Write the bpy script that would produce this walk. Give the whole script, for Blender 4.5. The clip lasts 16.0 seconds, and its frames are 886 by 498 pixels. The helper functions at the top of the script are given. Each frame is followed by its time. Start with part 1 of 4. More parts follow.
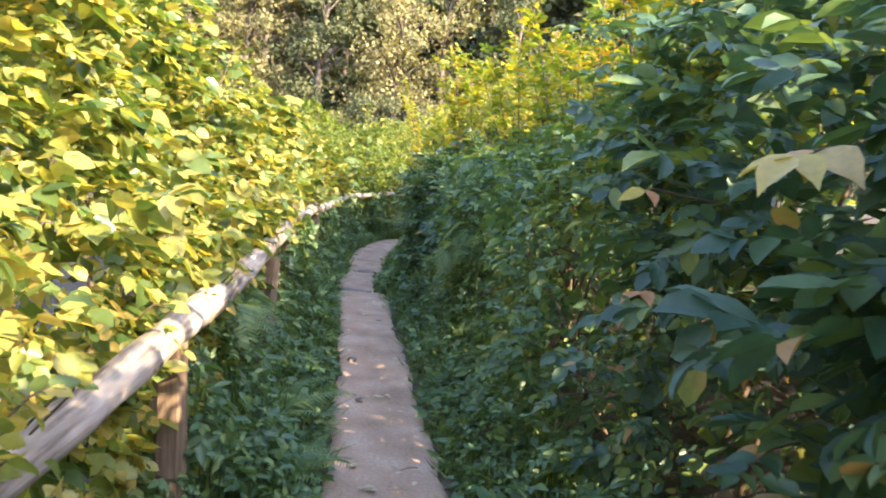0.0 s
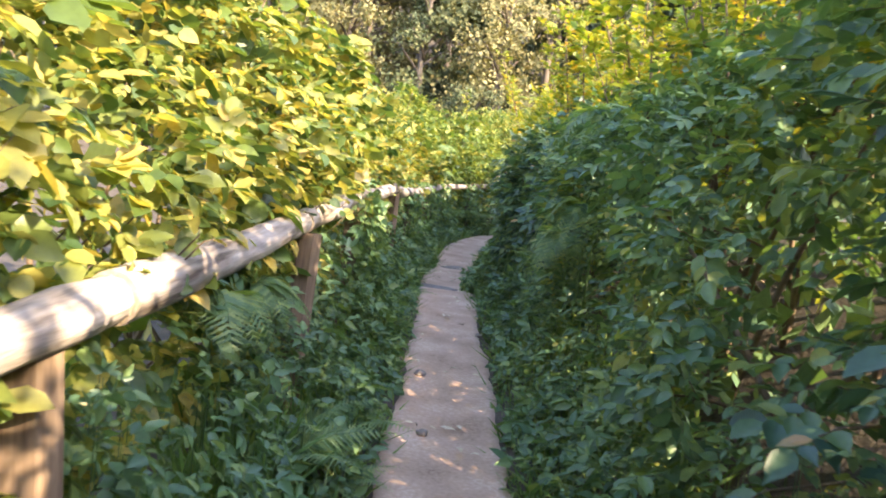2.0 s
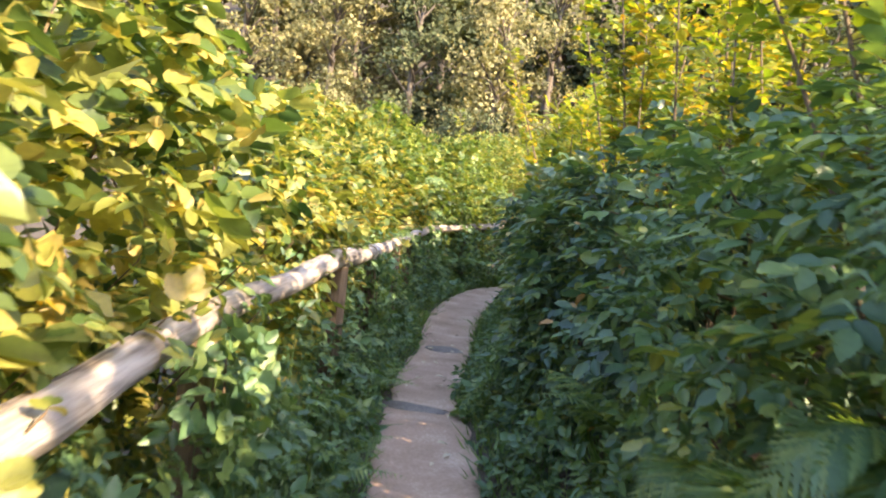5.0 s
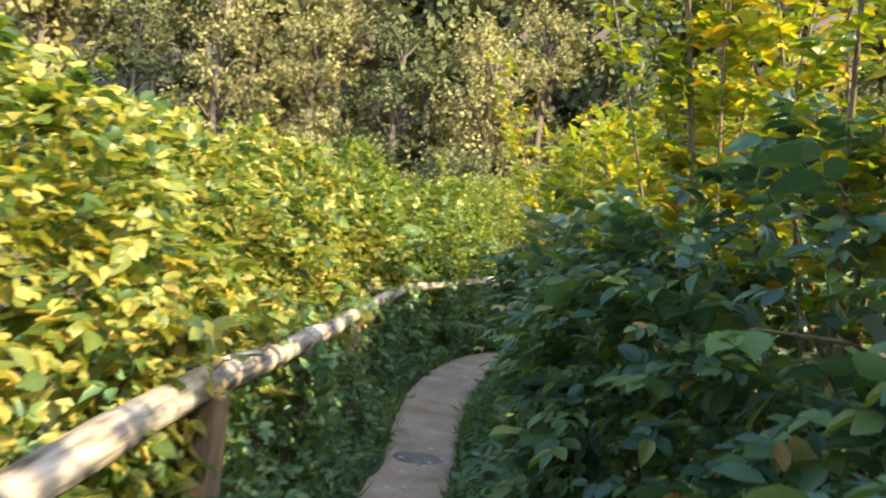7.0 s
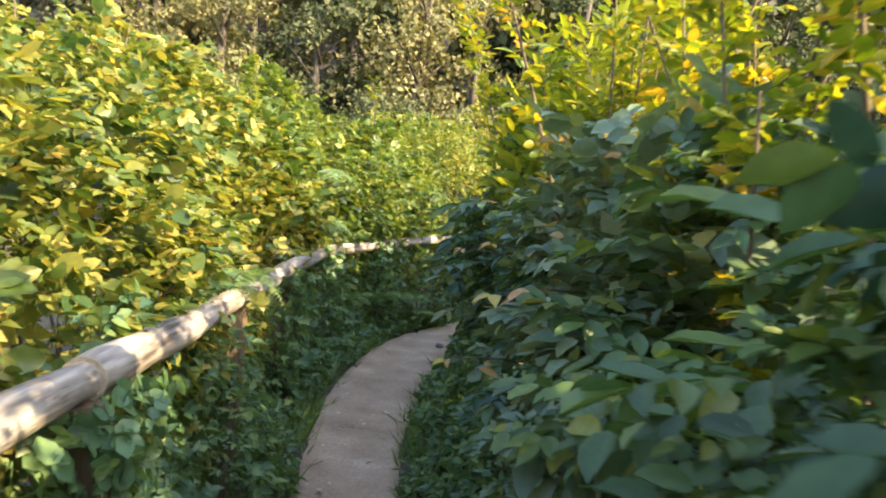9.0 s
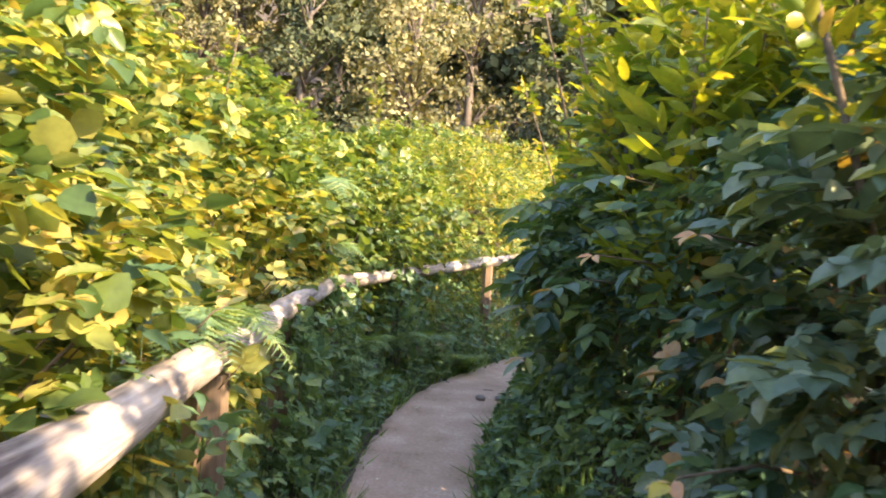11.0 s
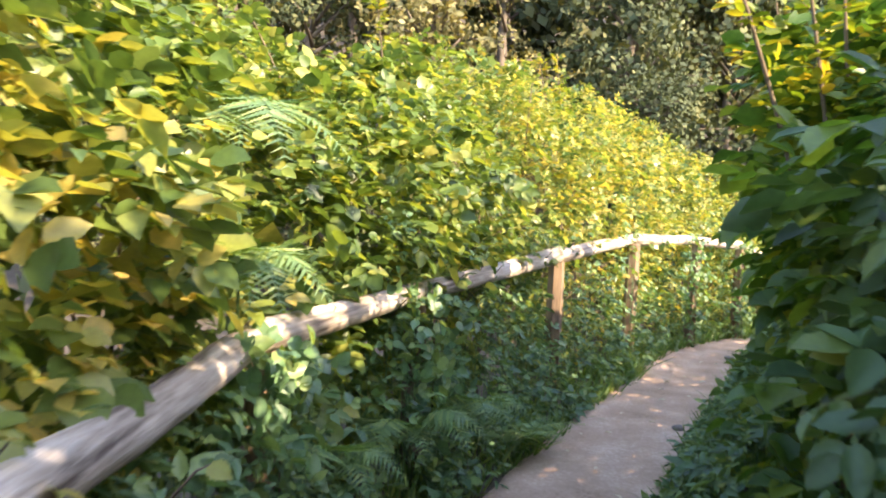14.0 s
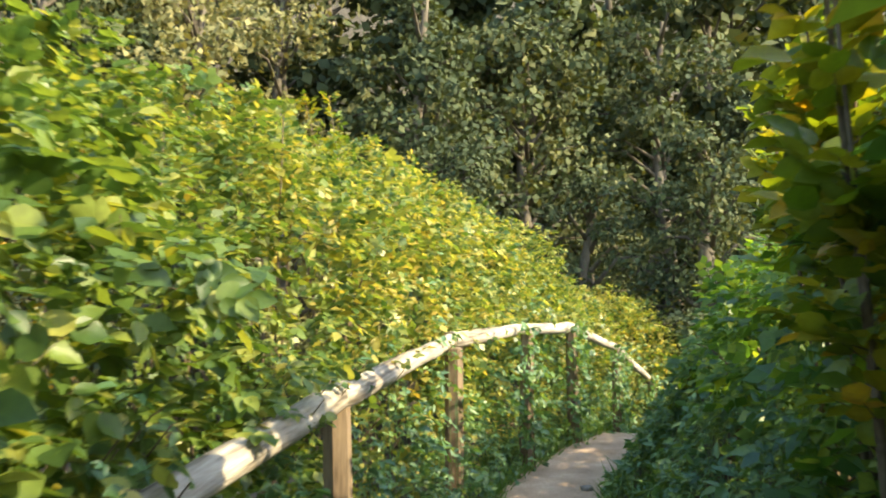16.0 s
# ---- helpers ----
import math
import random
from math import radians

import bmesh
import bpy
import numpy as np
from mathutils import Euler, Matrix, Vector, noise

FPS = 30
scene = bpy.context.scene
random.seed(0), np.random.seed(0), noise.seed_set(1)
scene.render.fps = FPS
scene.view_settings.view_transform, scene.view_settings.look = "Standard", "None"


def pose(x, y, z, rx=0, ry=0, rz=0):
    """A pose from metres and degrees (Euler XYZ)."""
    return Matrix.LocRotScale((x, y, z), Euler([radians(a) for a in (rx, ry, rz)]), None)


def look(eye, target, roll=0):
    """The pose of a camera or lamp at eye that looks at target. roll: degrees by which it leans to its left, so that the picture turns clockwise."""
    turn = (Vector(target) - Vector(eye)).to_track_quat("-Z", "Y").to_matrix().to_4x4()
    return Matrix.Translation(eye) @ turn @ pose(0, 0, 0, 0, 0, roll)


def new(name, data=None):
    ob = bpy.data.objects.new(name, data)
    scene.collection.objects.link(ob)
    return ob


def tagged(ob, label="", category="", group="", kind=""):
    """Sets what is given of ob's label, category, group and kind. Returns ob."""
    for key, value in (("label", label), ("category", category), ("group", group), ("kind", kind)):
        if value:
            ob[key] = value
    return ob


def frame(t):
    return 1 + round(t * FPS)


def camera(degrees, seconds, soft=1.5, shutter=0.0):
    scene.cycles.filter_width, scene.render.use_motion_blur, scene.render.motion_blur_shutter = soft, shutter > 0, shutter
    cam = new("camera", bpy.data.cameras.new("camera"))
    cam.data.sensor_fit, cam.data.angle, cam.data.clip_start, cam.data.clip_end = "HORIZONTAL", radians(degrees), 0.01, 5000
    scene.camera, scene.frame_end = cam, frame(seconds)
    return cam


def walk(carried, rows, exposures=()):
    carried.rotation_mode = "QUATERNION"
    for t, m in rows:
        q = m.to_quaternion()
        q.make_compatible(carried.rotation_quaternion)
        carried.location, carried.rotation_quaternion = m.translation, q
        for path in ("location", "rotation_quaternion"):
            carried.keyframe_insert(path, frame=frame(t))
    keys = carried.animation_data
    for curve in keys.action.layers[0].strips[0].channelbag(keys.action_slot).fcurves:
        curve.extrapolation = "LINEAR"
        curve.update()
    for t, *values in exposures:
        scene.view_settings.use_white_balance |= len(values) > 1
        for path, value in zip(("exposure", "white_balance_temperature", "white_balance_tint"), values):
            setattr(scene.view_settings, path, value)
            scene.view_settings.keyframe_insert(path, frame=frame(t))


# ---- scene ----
cam = camera(60.0, 16.0, soft=1.95, shutter=0.35)
PATH = [
    (0, (0.232, 0.968, 1.424), (0.164, 2.96, 1.262), 5.8),
    (0.5, (0.207, 1.26, 1.398), (0.146, 3.253, 1.239), 5.7),
    (1, (0.252, 1.639, 1.302), (0.145, 3.629, 1.124), 6.3),
    (1.5, (0.215, 1.924, 1.319), (-0.03, 3.899, 1.129), 5.9),
    (2, (0.196, 2.326, 1.211), (-0.127, 4.292, 1.025), 7.3),
    (2.5, (0.1, 2.706, 1.261), (-0.226, 4.67, 1.065), 6.0),
    (3, (0.025, 3.242, 1.248), (-0.293, 5.206, 1.047), 5.8),
    (3.5, (-0.067, 3.728, 1.307), (-0.364, 5.695, 1.101), 2.4),
    (4, (-0.063, 4.285, 1.32), (-0.349, 6.255, 1.127), 3.7),
    (4.5, (-0.181, 4.882, 1.332), (-0.474, 6.852, 1.151), 5.9),
    (4.7, (-0.221, 5.092, 1.37), (-0.536, 7.061, 1.215), 7.0),
    (6.8, (-0.452, 7.139, 1.53), (-0.8, 9.109, 1.508), 6.3),
    (7, (-0.464, 7.32, 1.554), (-0.773, 9.296, 1.557), 6.2),
    (7.5, (-0.533, 7.762, 1.589), (-0.721, 9.752, 1.65), 6.0),
    (8, (-0.627, 8.339, 1.573), (-0.779, 10.333, 1.547), 7.8),
    (8.2, (-0.658, 8.593, 1.568), (-0.793, 10.587, 1.506), 8.1),
    (10.3, (-1.198, 10.712, 1.361), (-1.285, 12.708, 1.268), 3.3),
    (10.5, (-1.244, 10.845, 1.356), (-1.331, 12.842, 1.305), 3.7),
    (11, (-1.332, 11.213, 1.306), (-1.42, 13.211, 1.314), 3.8),
    (11.5, (-1.388, 11.734, 1.313), (-1.485, 13.731, 1.308), 4.6),
    (12, (-1.47, 12.29, 1.336), (-1.6, 14.284, 1.255), 5.0),
    (12.5, (-1.512, 12.835, 1.33), (-1.669, 14.827, 1.255), 1.9),
    (13, (-1.538, 13.331, 1.315), (-1.7, 15.322, 1.214), 2.2),
    (13.5, (-1.556, 13.912, 1.366), (-1.716, 15.903, 1.274), 2.9),
    (14, (-1.605, 14.485, 1.426), (-1.761, 16.478, 1.36), 2.9),
    (14.5, (-1.561, 15.099, 1.482), (-1.62, 17.097, 1.439), 2.7),
    (15, (-1.52, 15.692, 1.581), (-1.472, 17.691, 1.601), 1.8),
    (15.5, (-1.439, 16.333, 1.604), (-1.206, 18.316, 1.723), -0.2),
    (16, (-1.33, 17.027, 1.621), (-0.969, 18.989, 1.765), -1.2),
]
walk(cam, [(t, look(eye, target, roll)) for t, eye, target, roll in PATH],
     exposures=[(0, 3.25, 6800, 21), (4.5, 3.1, 7000, 22), (7, 2.65, 7300, 7), (8.2, 2.6, 7300, 6), (10.5, 3.15, 7300, 25), (12, 2.85, 7000, 17), (13.5, 3.1, 6900, 16), (14.5, 3.0, 7000, 24), (16, 2.42, 7000, 0)])

# ---- light ----
SUN_AZ, SUN_EL = radians(120.0), radians(32.5)   # clockwise from +y
to_sun = Vector((math.sin(SUN_AZ) * math.cos(SUN_EL), math.cos(SUN_AZ) * math.cos(SUN_EL), math.sin(SUN_EL)))
world = bpy.data.worlds.new("sky")
scene.world = world
world.use_nodes = True
wn = world.node_tree
sky = wn.nodes.new("ShaderNodeTexSky")
sky.sky_type, sky.sun_disc = "NISHITA", False
sky.sun_elevation, sky.sun_rotation = SUN_EL, SUN_AZ
wn.links.new(sky.outputs[0], wn.nodes["Background"].inputs[0])
wn.nodes["Background"].inputs[1].default_value = 0.125
sun_data = bpy.data.lights.new("sun", "SUN")
sun_data.energy, sun_data.angle, sun_data.color = 2.5, radians(0.6), (1.0, 0.84, 0.56)
sun = new("sun", sun_data)
sun.matrix_world = look(to_sun * 60, (0, 0, 0))

# ---- materials ----
def material(name):
    m = bpy.data.materials.new(name)
    m.use_nodes = True
    return m, m.node_tree, m.node_tree.nodes["Principled BSDF"]


def node(tree, kind, **inputs):
    n = tree.nodes.new(kind)
    for k, v in inputs.items():
        n.inputs[k.replace("_", " ")].default_value = v
    return n


def ramp(tree, fac, stops):
    r = tree.nodes.new("ShaderNodeValToRGB")
    while len(r.color_ramp.elements) < len(stops):
        r.color_ramp.elements.new(0.5)
    for e, (p, c) in zip(r.color_ramp.elements, stops):
        e.position, e.color = p, (*c, 1)
    tree.links.new(fac, r.inputs[0])
    return r.outputs[0]


def math_node(tree, op, a, b):
    n = tree.nodes.new("ShaderNodeMath")
    n.operation = op
    for i, v in enumerate((a, b)):
        if isinstance(v, (int, float)):
            n.inputs[i].default_value = v
        else:
            tree.links.new(v, n.inputs[i])
    return n.outputs[0]


def leaf_material(name, stops, glow=0.4, tint=(1.0, 0.9, 0.25), rough=0.42, patch=0.35, scale=0.9):
    """A leaf: one tint a leaf out of a ramp, shifted by broad patches, thin enough to let light through."""
    m, t, b = material(name)
    geo, info, pos = node(t, "ShaderNodeNewGeometry"), node(t, "ShaderNodeObjectInfo"), node(t, "ShaderNodeNewGeometry")
    one = math_node(t, "FRACT", math_node(t, "ADD", geo.outputs["Random Per Island"], info.outputs["Random"]), 0)
    wide = node(t, "ShaderNodeTexNoise", Scale=scale, Detail=2.0)
    t.links.new(pos.outputs["Position"], wide.inputs["Vector"])
    shift = math_node(t, "MULTIPLY", math_node(t, "SUBTRACT", wide.outputs["Fac"], 0.5), patch * 2)
    col = ramp(t, math_node(t, "ADD", one, shift), stops)
    fine = node(t, "ShaderNodeTexNoise", Scale=55.0, Detail=3.0)
    t.links.new(pos.outputs["Position"], fine.inputs["Vector"])
    mott = node(t, "ShaderNodeMixRGB", Fac=0.3)
    mott.blend_type = "OVERLAY"
    t.links.new(col, mott.inputs[1])
    t.links.new(fine.outputs["Fac"], mott.inputs[2])
    t.links.new(mott.outputs[0], b.inputs["Base Color"])
    b.inputs["Roughness"].default_value = rough
    bump = node(t, "ShaderNodeBump", Strength=0.25, Distance=0.004)
    t.links.new(fine.outputs["Fac"], bump.inputs["Height"])
    t.links.new(bump.outputs[0], b.inputs["Normal"])
    tr = node(t, "ShaderNodeBsdfTranslucent")
    warm = node(t, "ShaderNodeMixRGB", Fac=1.0)
    warm.blend_type = "MULTIPLY"
    warm.inputs[2].default_value = (*[c * 2.0 for c in tint], 1)
    t.links.new(mott.outputs[0], warm.inputs[1])
    t.links.new(warm.outputs[0], tr.inputs[0])
    mix = node(t, "ShaderNodeMixShader", Fac=glow)
    t.links.new(b.outputs[0], mix.inputs[1])
    t.links.new(tr.outputs[0], mix.inputs[2])
    t.links.new(mix.outputs[0], t.nodes["Material Output"].inputs[0])
    return m


def rough_material(name, stops, scale, rough=0.9, bump=0.5, distance=0.02, stretch=(1, 1, 1), fine_scale=60.0):
    m, t, b = material(name)
    co = node(t, "ShaderNodeTexCoord")
    mp = node(t, "ShaderNodeMapping", Scale=stretch)
    t.links.new(co.outputs["Object"], mp.inputs[0])
    a, f = node(t, "ShaderNodeTexNoise", Scale=scale, Detail=6.0), node(t, "ShaderNodeTexNoise", Scale=fine_scale, Detail=4.0)
    t.links.new(mp.outputs[0], a.inputs["Vector"])
    t.links.new(mp.outputs[0], f.inputs["Vector"])
    both = math_node(t, "ADD", math_node(t, "MULTIPLY", a.outputs["Fac"], 0.6), math_node(t, "MULTIPLY", f.outputs["Fac"], 0.4))
    t.links.new(ramp(t, both, stops), b.inputs["Base Color"])
    b.inputs["Roughness"].default_value = rough
    bp = node(t, "ShaderNodeBump", Strength=bump, Distance=distance)
    t.links.new(both, bp.inputs["Height"])
    t.links.new(bp.outputs[0], b.inputs["Normal"])
    return m


LEAF_LEFT = leaf_material("bramble_leaf", [(0.0, (0.04, 0.085, 0.025)), (0.3, (0.1, 0.155, 0.04)), (0.56, (0.2, 0.23, 0.06)), (0.82, (0.32, 0.31, 0.085)), (1.0, (0.42, 0.33, 0.1))], tint=(1.0, 0.92, 0.36), rough=0.38)
LEAF_RIGHT = leaf_material("hedge_leaf", [(0.0, (0.028, 0.07, 0.05)), (0.5, (0.055, 0.12, 0.07)), (0.8, (0.095, 0.165, 0.06)), (0.99, (0.17, 0.21, 0.05)), (1.0, (0.38, 0.22, 0.08))], glow=0.25, rough=0.42, patch=0.2, tint=(1.0, 0.9, 0.36))
LEAF_RIGHT_B = leaf_material("hedge_leaf_light", [(0.0, (0.04, 0.085, 0.035)), (0.5, (0.075, 0.145, 0.05)), (0.9, (0.13, 0.19, 0.05)), (1.0, (0.22, 0.23, 0.05))], glow=0.28, rough=0.45, patch=0.25, tint=(1.0, 0.9, 0.36))
# grey-green paled further: the sky's sheen on level leaves is in these tones
LEAF_SKY_PALE = leaf_material("hedge_leaf_sky_pale", [(0.0, (0.09, 0.145, 0.095)), (0.5, (0.15, 0.215, 0.135)), (0.9, (0.23, 0.28, 0.16)), (0.97, (0.26, 0.28, 0.08)), (1.0, (0.42, 0.24, 0.09))], glow=0.22, rough=0.34, patch=0.15, tint=(1.0, 0.9, 0.36))
# hedge leaf with sunlight painted into its greener, yellower ramp
LEAF_SUN_GREEN = leaf_material("hedge_leaf_sun_green", [(0.0, (0.04, 0.095, 0.025)), (0.5, (0.085, 0.165, 0.035)), (0.85, (0.16, 0.23, 0.045)), (1.0, (0.28, 0.29, 0.05))], glow=0.42, rough=0.42, patch=0.25, tint=(1.0, 0.95, 0.3))
LEAF_LEFT_B = leaf_material("bramble_leaf_green", [(0.0, (0.045, 0.085, 0.022)), (0.4, (0.09, 0.15, 0.035)), (0.75, (0.16, 0.215, 0.045)), (1.0, (0.29, 0.29, 0.07))], glow=0.4, tint=(1.0, 0.9, 0.36), scale=1.6)
LEAF_SOFT = leaf_material("bank_leaf", [(0.0, (0.05, 0.11, 0.06)), (0.5, (0.095, 0.18, 0.085)), (0.9, (0.17, 0.25, 0.09)), (1.0, (0.28, 0.29, 0.07))], glow=0.3, patch=0.3)
LEAF_LOW = leaf_material("undergrowth_leaf", [(0.0, (0.06, 0.125, 0.07)), (0.6, (0.105, 0.2, 0.09)), (1.0, (0.19, 0.27, 0.09))], glow=0.3)
LEAF_YELLOW = leaf_material("sapling_leaf", [(0.0, (0.09, 0.15, 0.02)), (0.5, (0.18, 0.22, 0.03)), (0.85, (0.32, 0.29, 0.04)), (1.0, (0.45, 0.28, 0.05))], glow=0.42)
LEAF_AUTUMN = leaf_material("autumn_leaf", [(0.0, (0.5, 0.22, 0.12)), (0.5, (0.5, 0.33, 0.14)), (1.0, (0.42, 0.36, 0.05))], glow=0.3, patch=0.1)
LEAF_LAUREL = leaf_material("laurel_leaf", [(0.0, (0.1, 0.16, 0.025)), (0.6, (0.21, 0.25, 0.035)), (1.0, (0.36, 0.33, 0.05))], glow=0.4, rough=0.3)
LEAF_FERN = leaf_material("fern_leaf", [(0.0, (0.09, 0.17, 0.08)), (0.6, (0.15, 0.25, 0.11)), (1.0, (0.26, 0.33, 0.13))], glow=0.4)
LEAF_GRASS = leaf_material("grass_blade", [(0.0, (0.06, 0.13, 0.035)), (0.6, (0.11, 0.21, 0.05)), (1.0, (0.22, 0.27, 0.08))], glow=0.3)
# far leaves: olive is lifted for haze, the dark ramp has the slope's shade painted in
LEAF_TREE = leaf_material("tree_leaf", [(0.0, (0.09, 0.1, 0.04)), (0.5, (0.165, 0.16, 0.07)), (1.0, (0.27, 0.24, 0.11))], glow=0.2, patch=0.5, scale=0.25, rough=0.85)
LEAF_TREE_SHADE = leaf_material("shaded_tree_leaf", [(0.0, (0.03, 0.045, 0.02)), (0.6, (0.06, 0.08, 0.032)), (1.0, (0.13, 0.13, 0.05))], glow=0.15, patch=0.5, scale=0.25, rough=0.85)
BARK = rough_material("bark", [(0.3, (0.05, 0.04, 0.03)), (0.7, (0.16, 0.13, 0.1))], 6.0, stretch=(1, 1, 0.2))
TWIG = rough_material("twig", [(0.3, (0.07, 0.05, 0.03)), (0.7, (0.18, 0.13, 0.08))], 20.0)
WOOD = rough_material("weathered_wood", [(0.36, (0.08, 0.06, 0.048)), (0.45, (0.26, 0.22, 0.185)), (0.6, (0.47, 0.42, 0.37))], 14.0, rough=0.85, bump=0.9, distance=0.02, stretch=(1, 1, 0.12), fine_scale=45.0)
POST = rough_material("post_wood", [(0.35, (0.085, 0.055, 0.035)), (0.65, (0.28, 0.2, 0.13))], 12.0, rough=0.85, bump=0.6, distance=0.01, stretch=(1, 1, 0.12))
CUT = rough_material("sawn_wood", [(0.3, (0.3, 0.23, 0.16)), (0.7, (0.5, 0.42, 0.32))], 30.0, rough=0.8)
SOIL = rough_material("soil", [(0.3, (0.035, 0.028, 0.02)), (0.7, (0.10, 0.08, 0.055))], 3.0, bump=0.8, distance=0.04)
DIRT = rough_material("trodden_dirt", [(0.3, (0.24, 0.15, 0.1)), (0.42, (0.4, 0.27, 0.19)), (0.54, (0.48, 0.33, 0.24)), (0.68, (0.62, 0.47, 0.37))], 3.2, bump=0.4, distance=0.012, fine_scale=48.0)
STONE = rough_material("stone", [(0.3, (0.12, 0.1, 0.09)), (0.7, (0.3, 0.26, 0.23))], 9.0)

# ---- plan: the footpath's middle line ----
LINE = [(0.45, -8), (0.3, -3), (0.25, 1), (-0.03, 4.3), (-0.22, 5.6), (-0.58, 7.8), (-0.87, 9.4), (-1.2, 11.2), (-1.42, 13.4), (-1.6, 15.0),
        (-1.57, 16.5), (-1.35, 17.8), (-0.8, 19.4), (-0.05, 21.2), (0.75, 23.2), (2.0, 25.0), (3.2, 26.8), (5.0, 28.6), (8.0, 30.5), (14, 33)]


def smooth_line(points, step=0.1):
    p = np.array(points, float)
    p = np.vstack([2 * p[0] - p[1], p, 2 * p[-1] - p[-2]])
    out = []
    for a, b, c, d in zip(p, p[1:], p[2:], p[3:]):
        for u in np.linspace(0, 1, max(2, int(np.linalg.norm(c - b) / step)), endpoint=False):
            out.append(0.5 * (2 * b + (c - a) * u + (2 * a - 5 * b + 4 * c - d) * u ** 2 + (3 * b - a - 3 * c + d) * u ** 3))
    return np.array(out)


MID = smooth_line(LINE)
TAN = np.gradient(MID, axis=0)
TAN /= np.linalg.norm(TAN, axis=1, keepdims=True)
RIGHT = np.stack([TAN[:, 1], -TAN[:, 0]], 1)
ARC = np.r_[0, np.cumsum(np.linalg.norm(np.diff(MID, axis=0), axis=1))]
S0 = float(np.interp(0.0, MID[:, 1], ARC))
ARC = ARC - S0                                     # arc length, 0 at y = 0


def level(s):
    """Height of the path's surface along its length."""
    return np.interp(s, [0, 6, 10.2, 10.7, 13.2, 13.5, 16.5, 18, 24, 25.8, 27.5, 30, 36, 45], [-0.04, -0.03, 0.06, 0.0, -0.05, -0.1, 0.02, 0.1, 0.12, 0.08, -0.05, -0.6, -1.6, -2])


def on_line(s, d):
    """World x, y at arc length s and offset d to the right of the path's middle."""
    s = np.asarray(s, float)
    x = np.interp(s, ARC, MID[:, 0]) + d * np.interp(s, ARC, RIGHT[:, 0])
    y = np.interp(s, ARC, MID[:, 1]) + d * np.interp(s, ARC, RIGHT[:, 1])
    return x, y


def from_line(x, y):
    """Arc length and signed offset of points of the plan."""
    x, y = np.asarray(x, float).ravel(), np.asarray(y, float).ravel()
    k = np.concatenate([((a[:, None] - MID[::2, 0]) ** 2 + (b[:, None] - MID[::2, 1]) ** 2).argmin(1) * 2 for a, b in zip(np.array_split(x, 1 + len(x) // 4000), np.array_split(y, 1 + len(y) // 4000))])
    dx, dy = x - MID[k, 0], y - MID[k, 1]
    side = np.sign(dx * RIGHT[k, 0] + dy * RIGHT[k, 1])
    return ARC[k] + np.clip(dx * TAN[k, 0] + dy * TAN[k, 1], -20, 20) * 0, side * np.hypot(dx, dy)


def ground_z(s, d, x, y):
    z = level(s)
    a = np.abs(d)
    right = np.interp(d, [0.3, 0.5, 1.0, 2.0, 4.0, 12, 40], [0, 0.07, 0.5, 1.15, 1.4, 2.0, 3.0])
    left = np.interp(-d, [0.3, 0.45, 1.0, 1.6, 4.0, 14, 40], [0, 0.05, 0.08, -0.1, -0.7, -1.2, 0.0])
    z = z + np.where(d > 0, right, left) - np.interp(a, [0.55, 0.75], [0.09, 0.0])
    far = np.clip(y - 31, 0, 120)
    return z + np.where(far > 0, 0.0, 0) + 0.36 * far * np.clip(far / 12, 0, 1) + 0.45 * np.clip(y - 54, 0, 90) + 0.05 * np.sin(x * 1.7) * np.sin(y * 1.3) * np.clip((a - 0.5) * 2, 0, 1)


def place_z(s, d):
    x, y = on_line(s, d)
    return x, y, ground_z(np.asarray(s, float), np.asarray(d, float) + 0 * x, x, y)


# ---- mesh helpers ----
def mesh_of(name, verts, faces, mat, smooth=True):
    """A mesh from arrays; faces is one array of equal polygons or a list of them."""
    me = bpy.data.meshes.new(name)
    me.from_pydata(np.asarray(verts).tolist(), [], [list(map(int, f)) for f in faces])
    me.materials.append(mat)
    if smooth:
        me.polygons.foreach_set("use_smooth", np.ones(len(me.polygons), bool))
    me.update()
    return me


def part(name, data, parent, label="", kind=""):
    ob = new(name, data)
    ob.parent = parent
    return tagged(ob, label=label, kind=kind)


def tube(points, radii, sides=8, caps=True):
    """Verts and faces of a round bar along points, with a radius at each."""
    pts = [Vector(p) for p in points]
    verts, faces = [], []
    up = Vector((0, 0, 1)) if abs((pts[-1] - pts[0]).normalized().z) < 0.9 else Vector((0, 1, 0))
    for i, p in enumerate(pts):
        t = (pts[min(i + 1, len(pts) - 1)] - pts[max(i - 1, 0)]).normalized()
        a = t.cross(up).normalized()
        b = a.cross(t)
        for k in range(sides):
            q = 2 * math.pi * k / sides
            verts.append(p + (a * math.cos(q) + b * math.sin(q)) * radii[i])
    for i in range(len(pts) - 1):
        for k in range(sides):
            l = (k + 1) % sides
            faces.append((i * sides + k, i * sides + l, (i + 1) * sides + l, (i + 1) * sides + k))
    if caps:
        faces += [tuple(range(sides))[::-1], tuple(range((len(pts) - 1) * sides, len(pts) * sides))]
    return [tuple(v) for v in verts], faces


def joined(pieces):
    verts, faces = [], []
    for v, f in pieces:
        n = len(verts)
        verts += v
        faces += [tuple(i + n for i in q) for q in f]
    return verts, faces


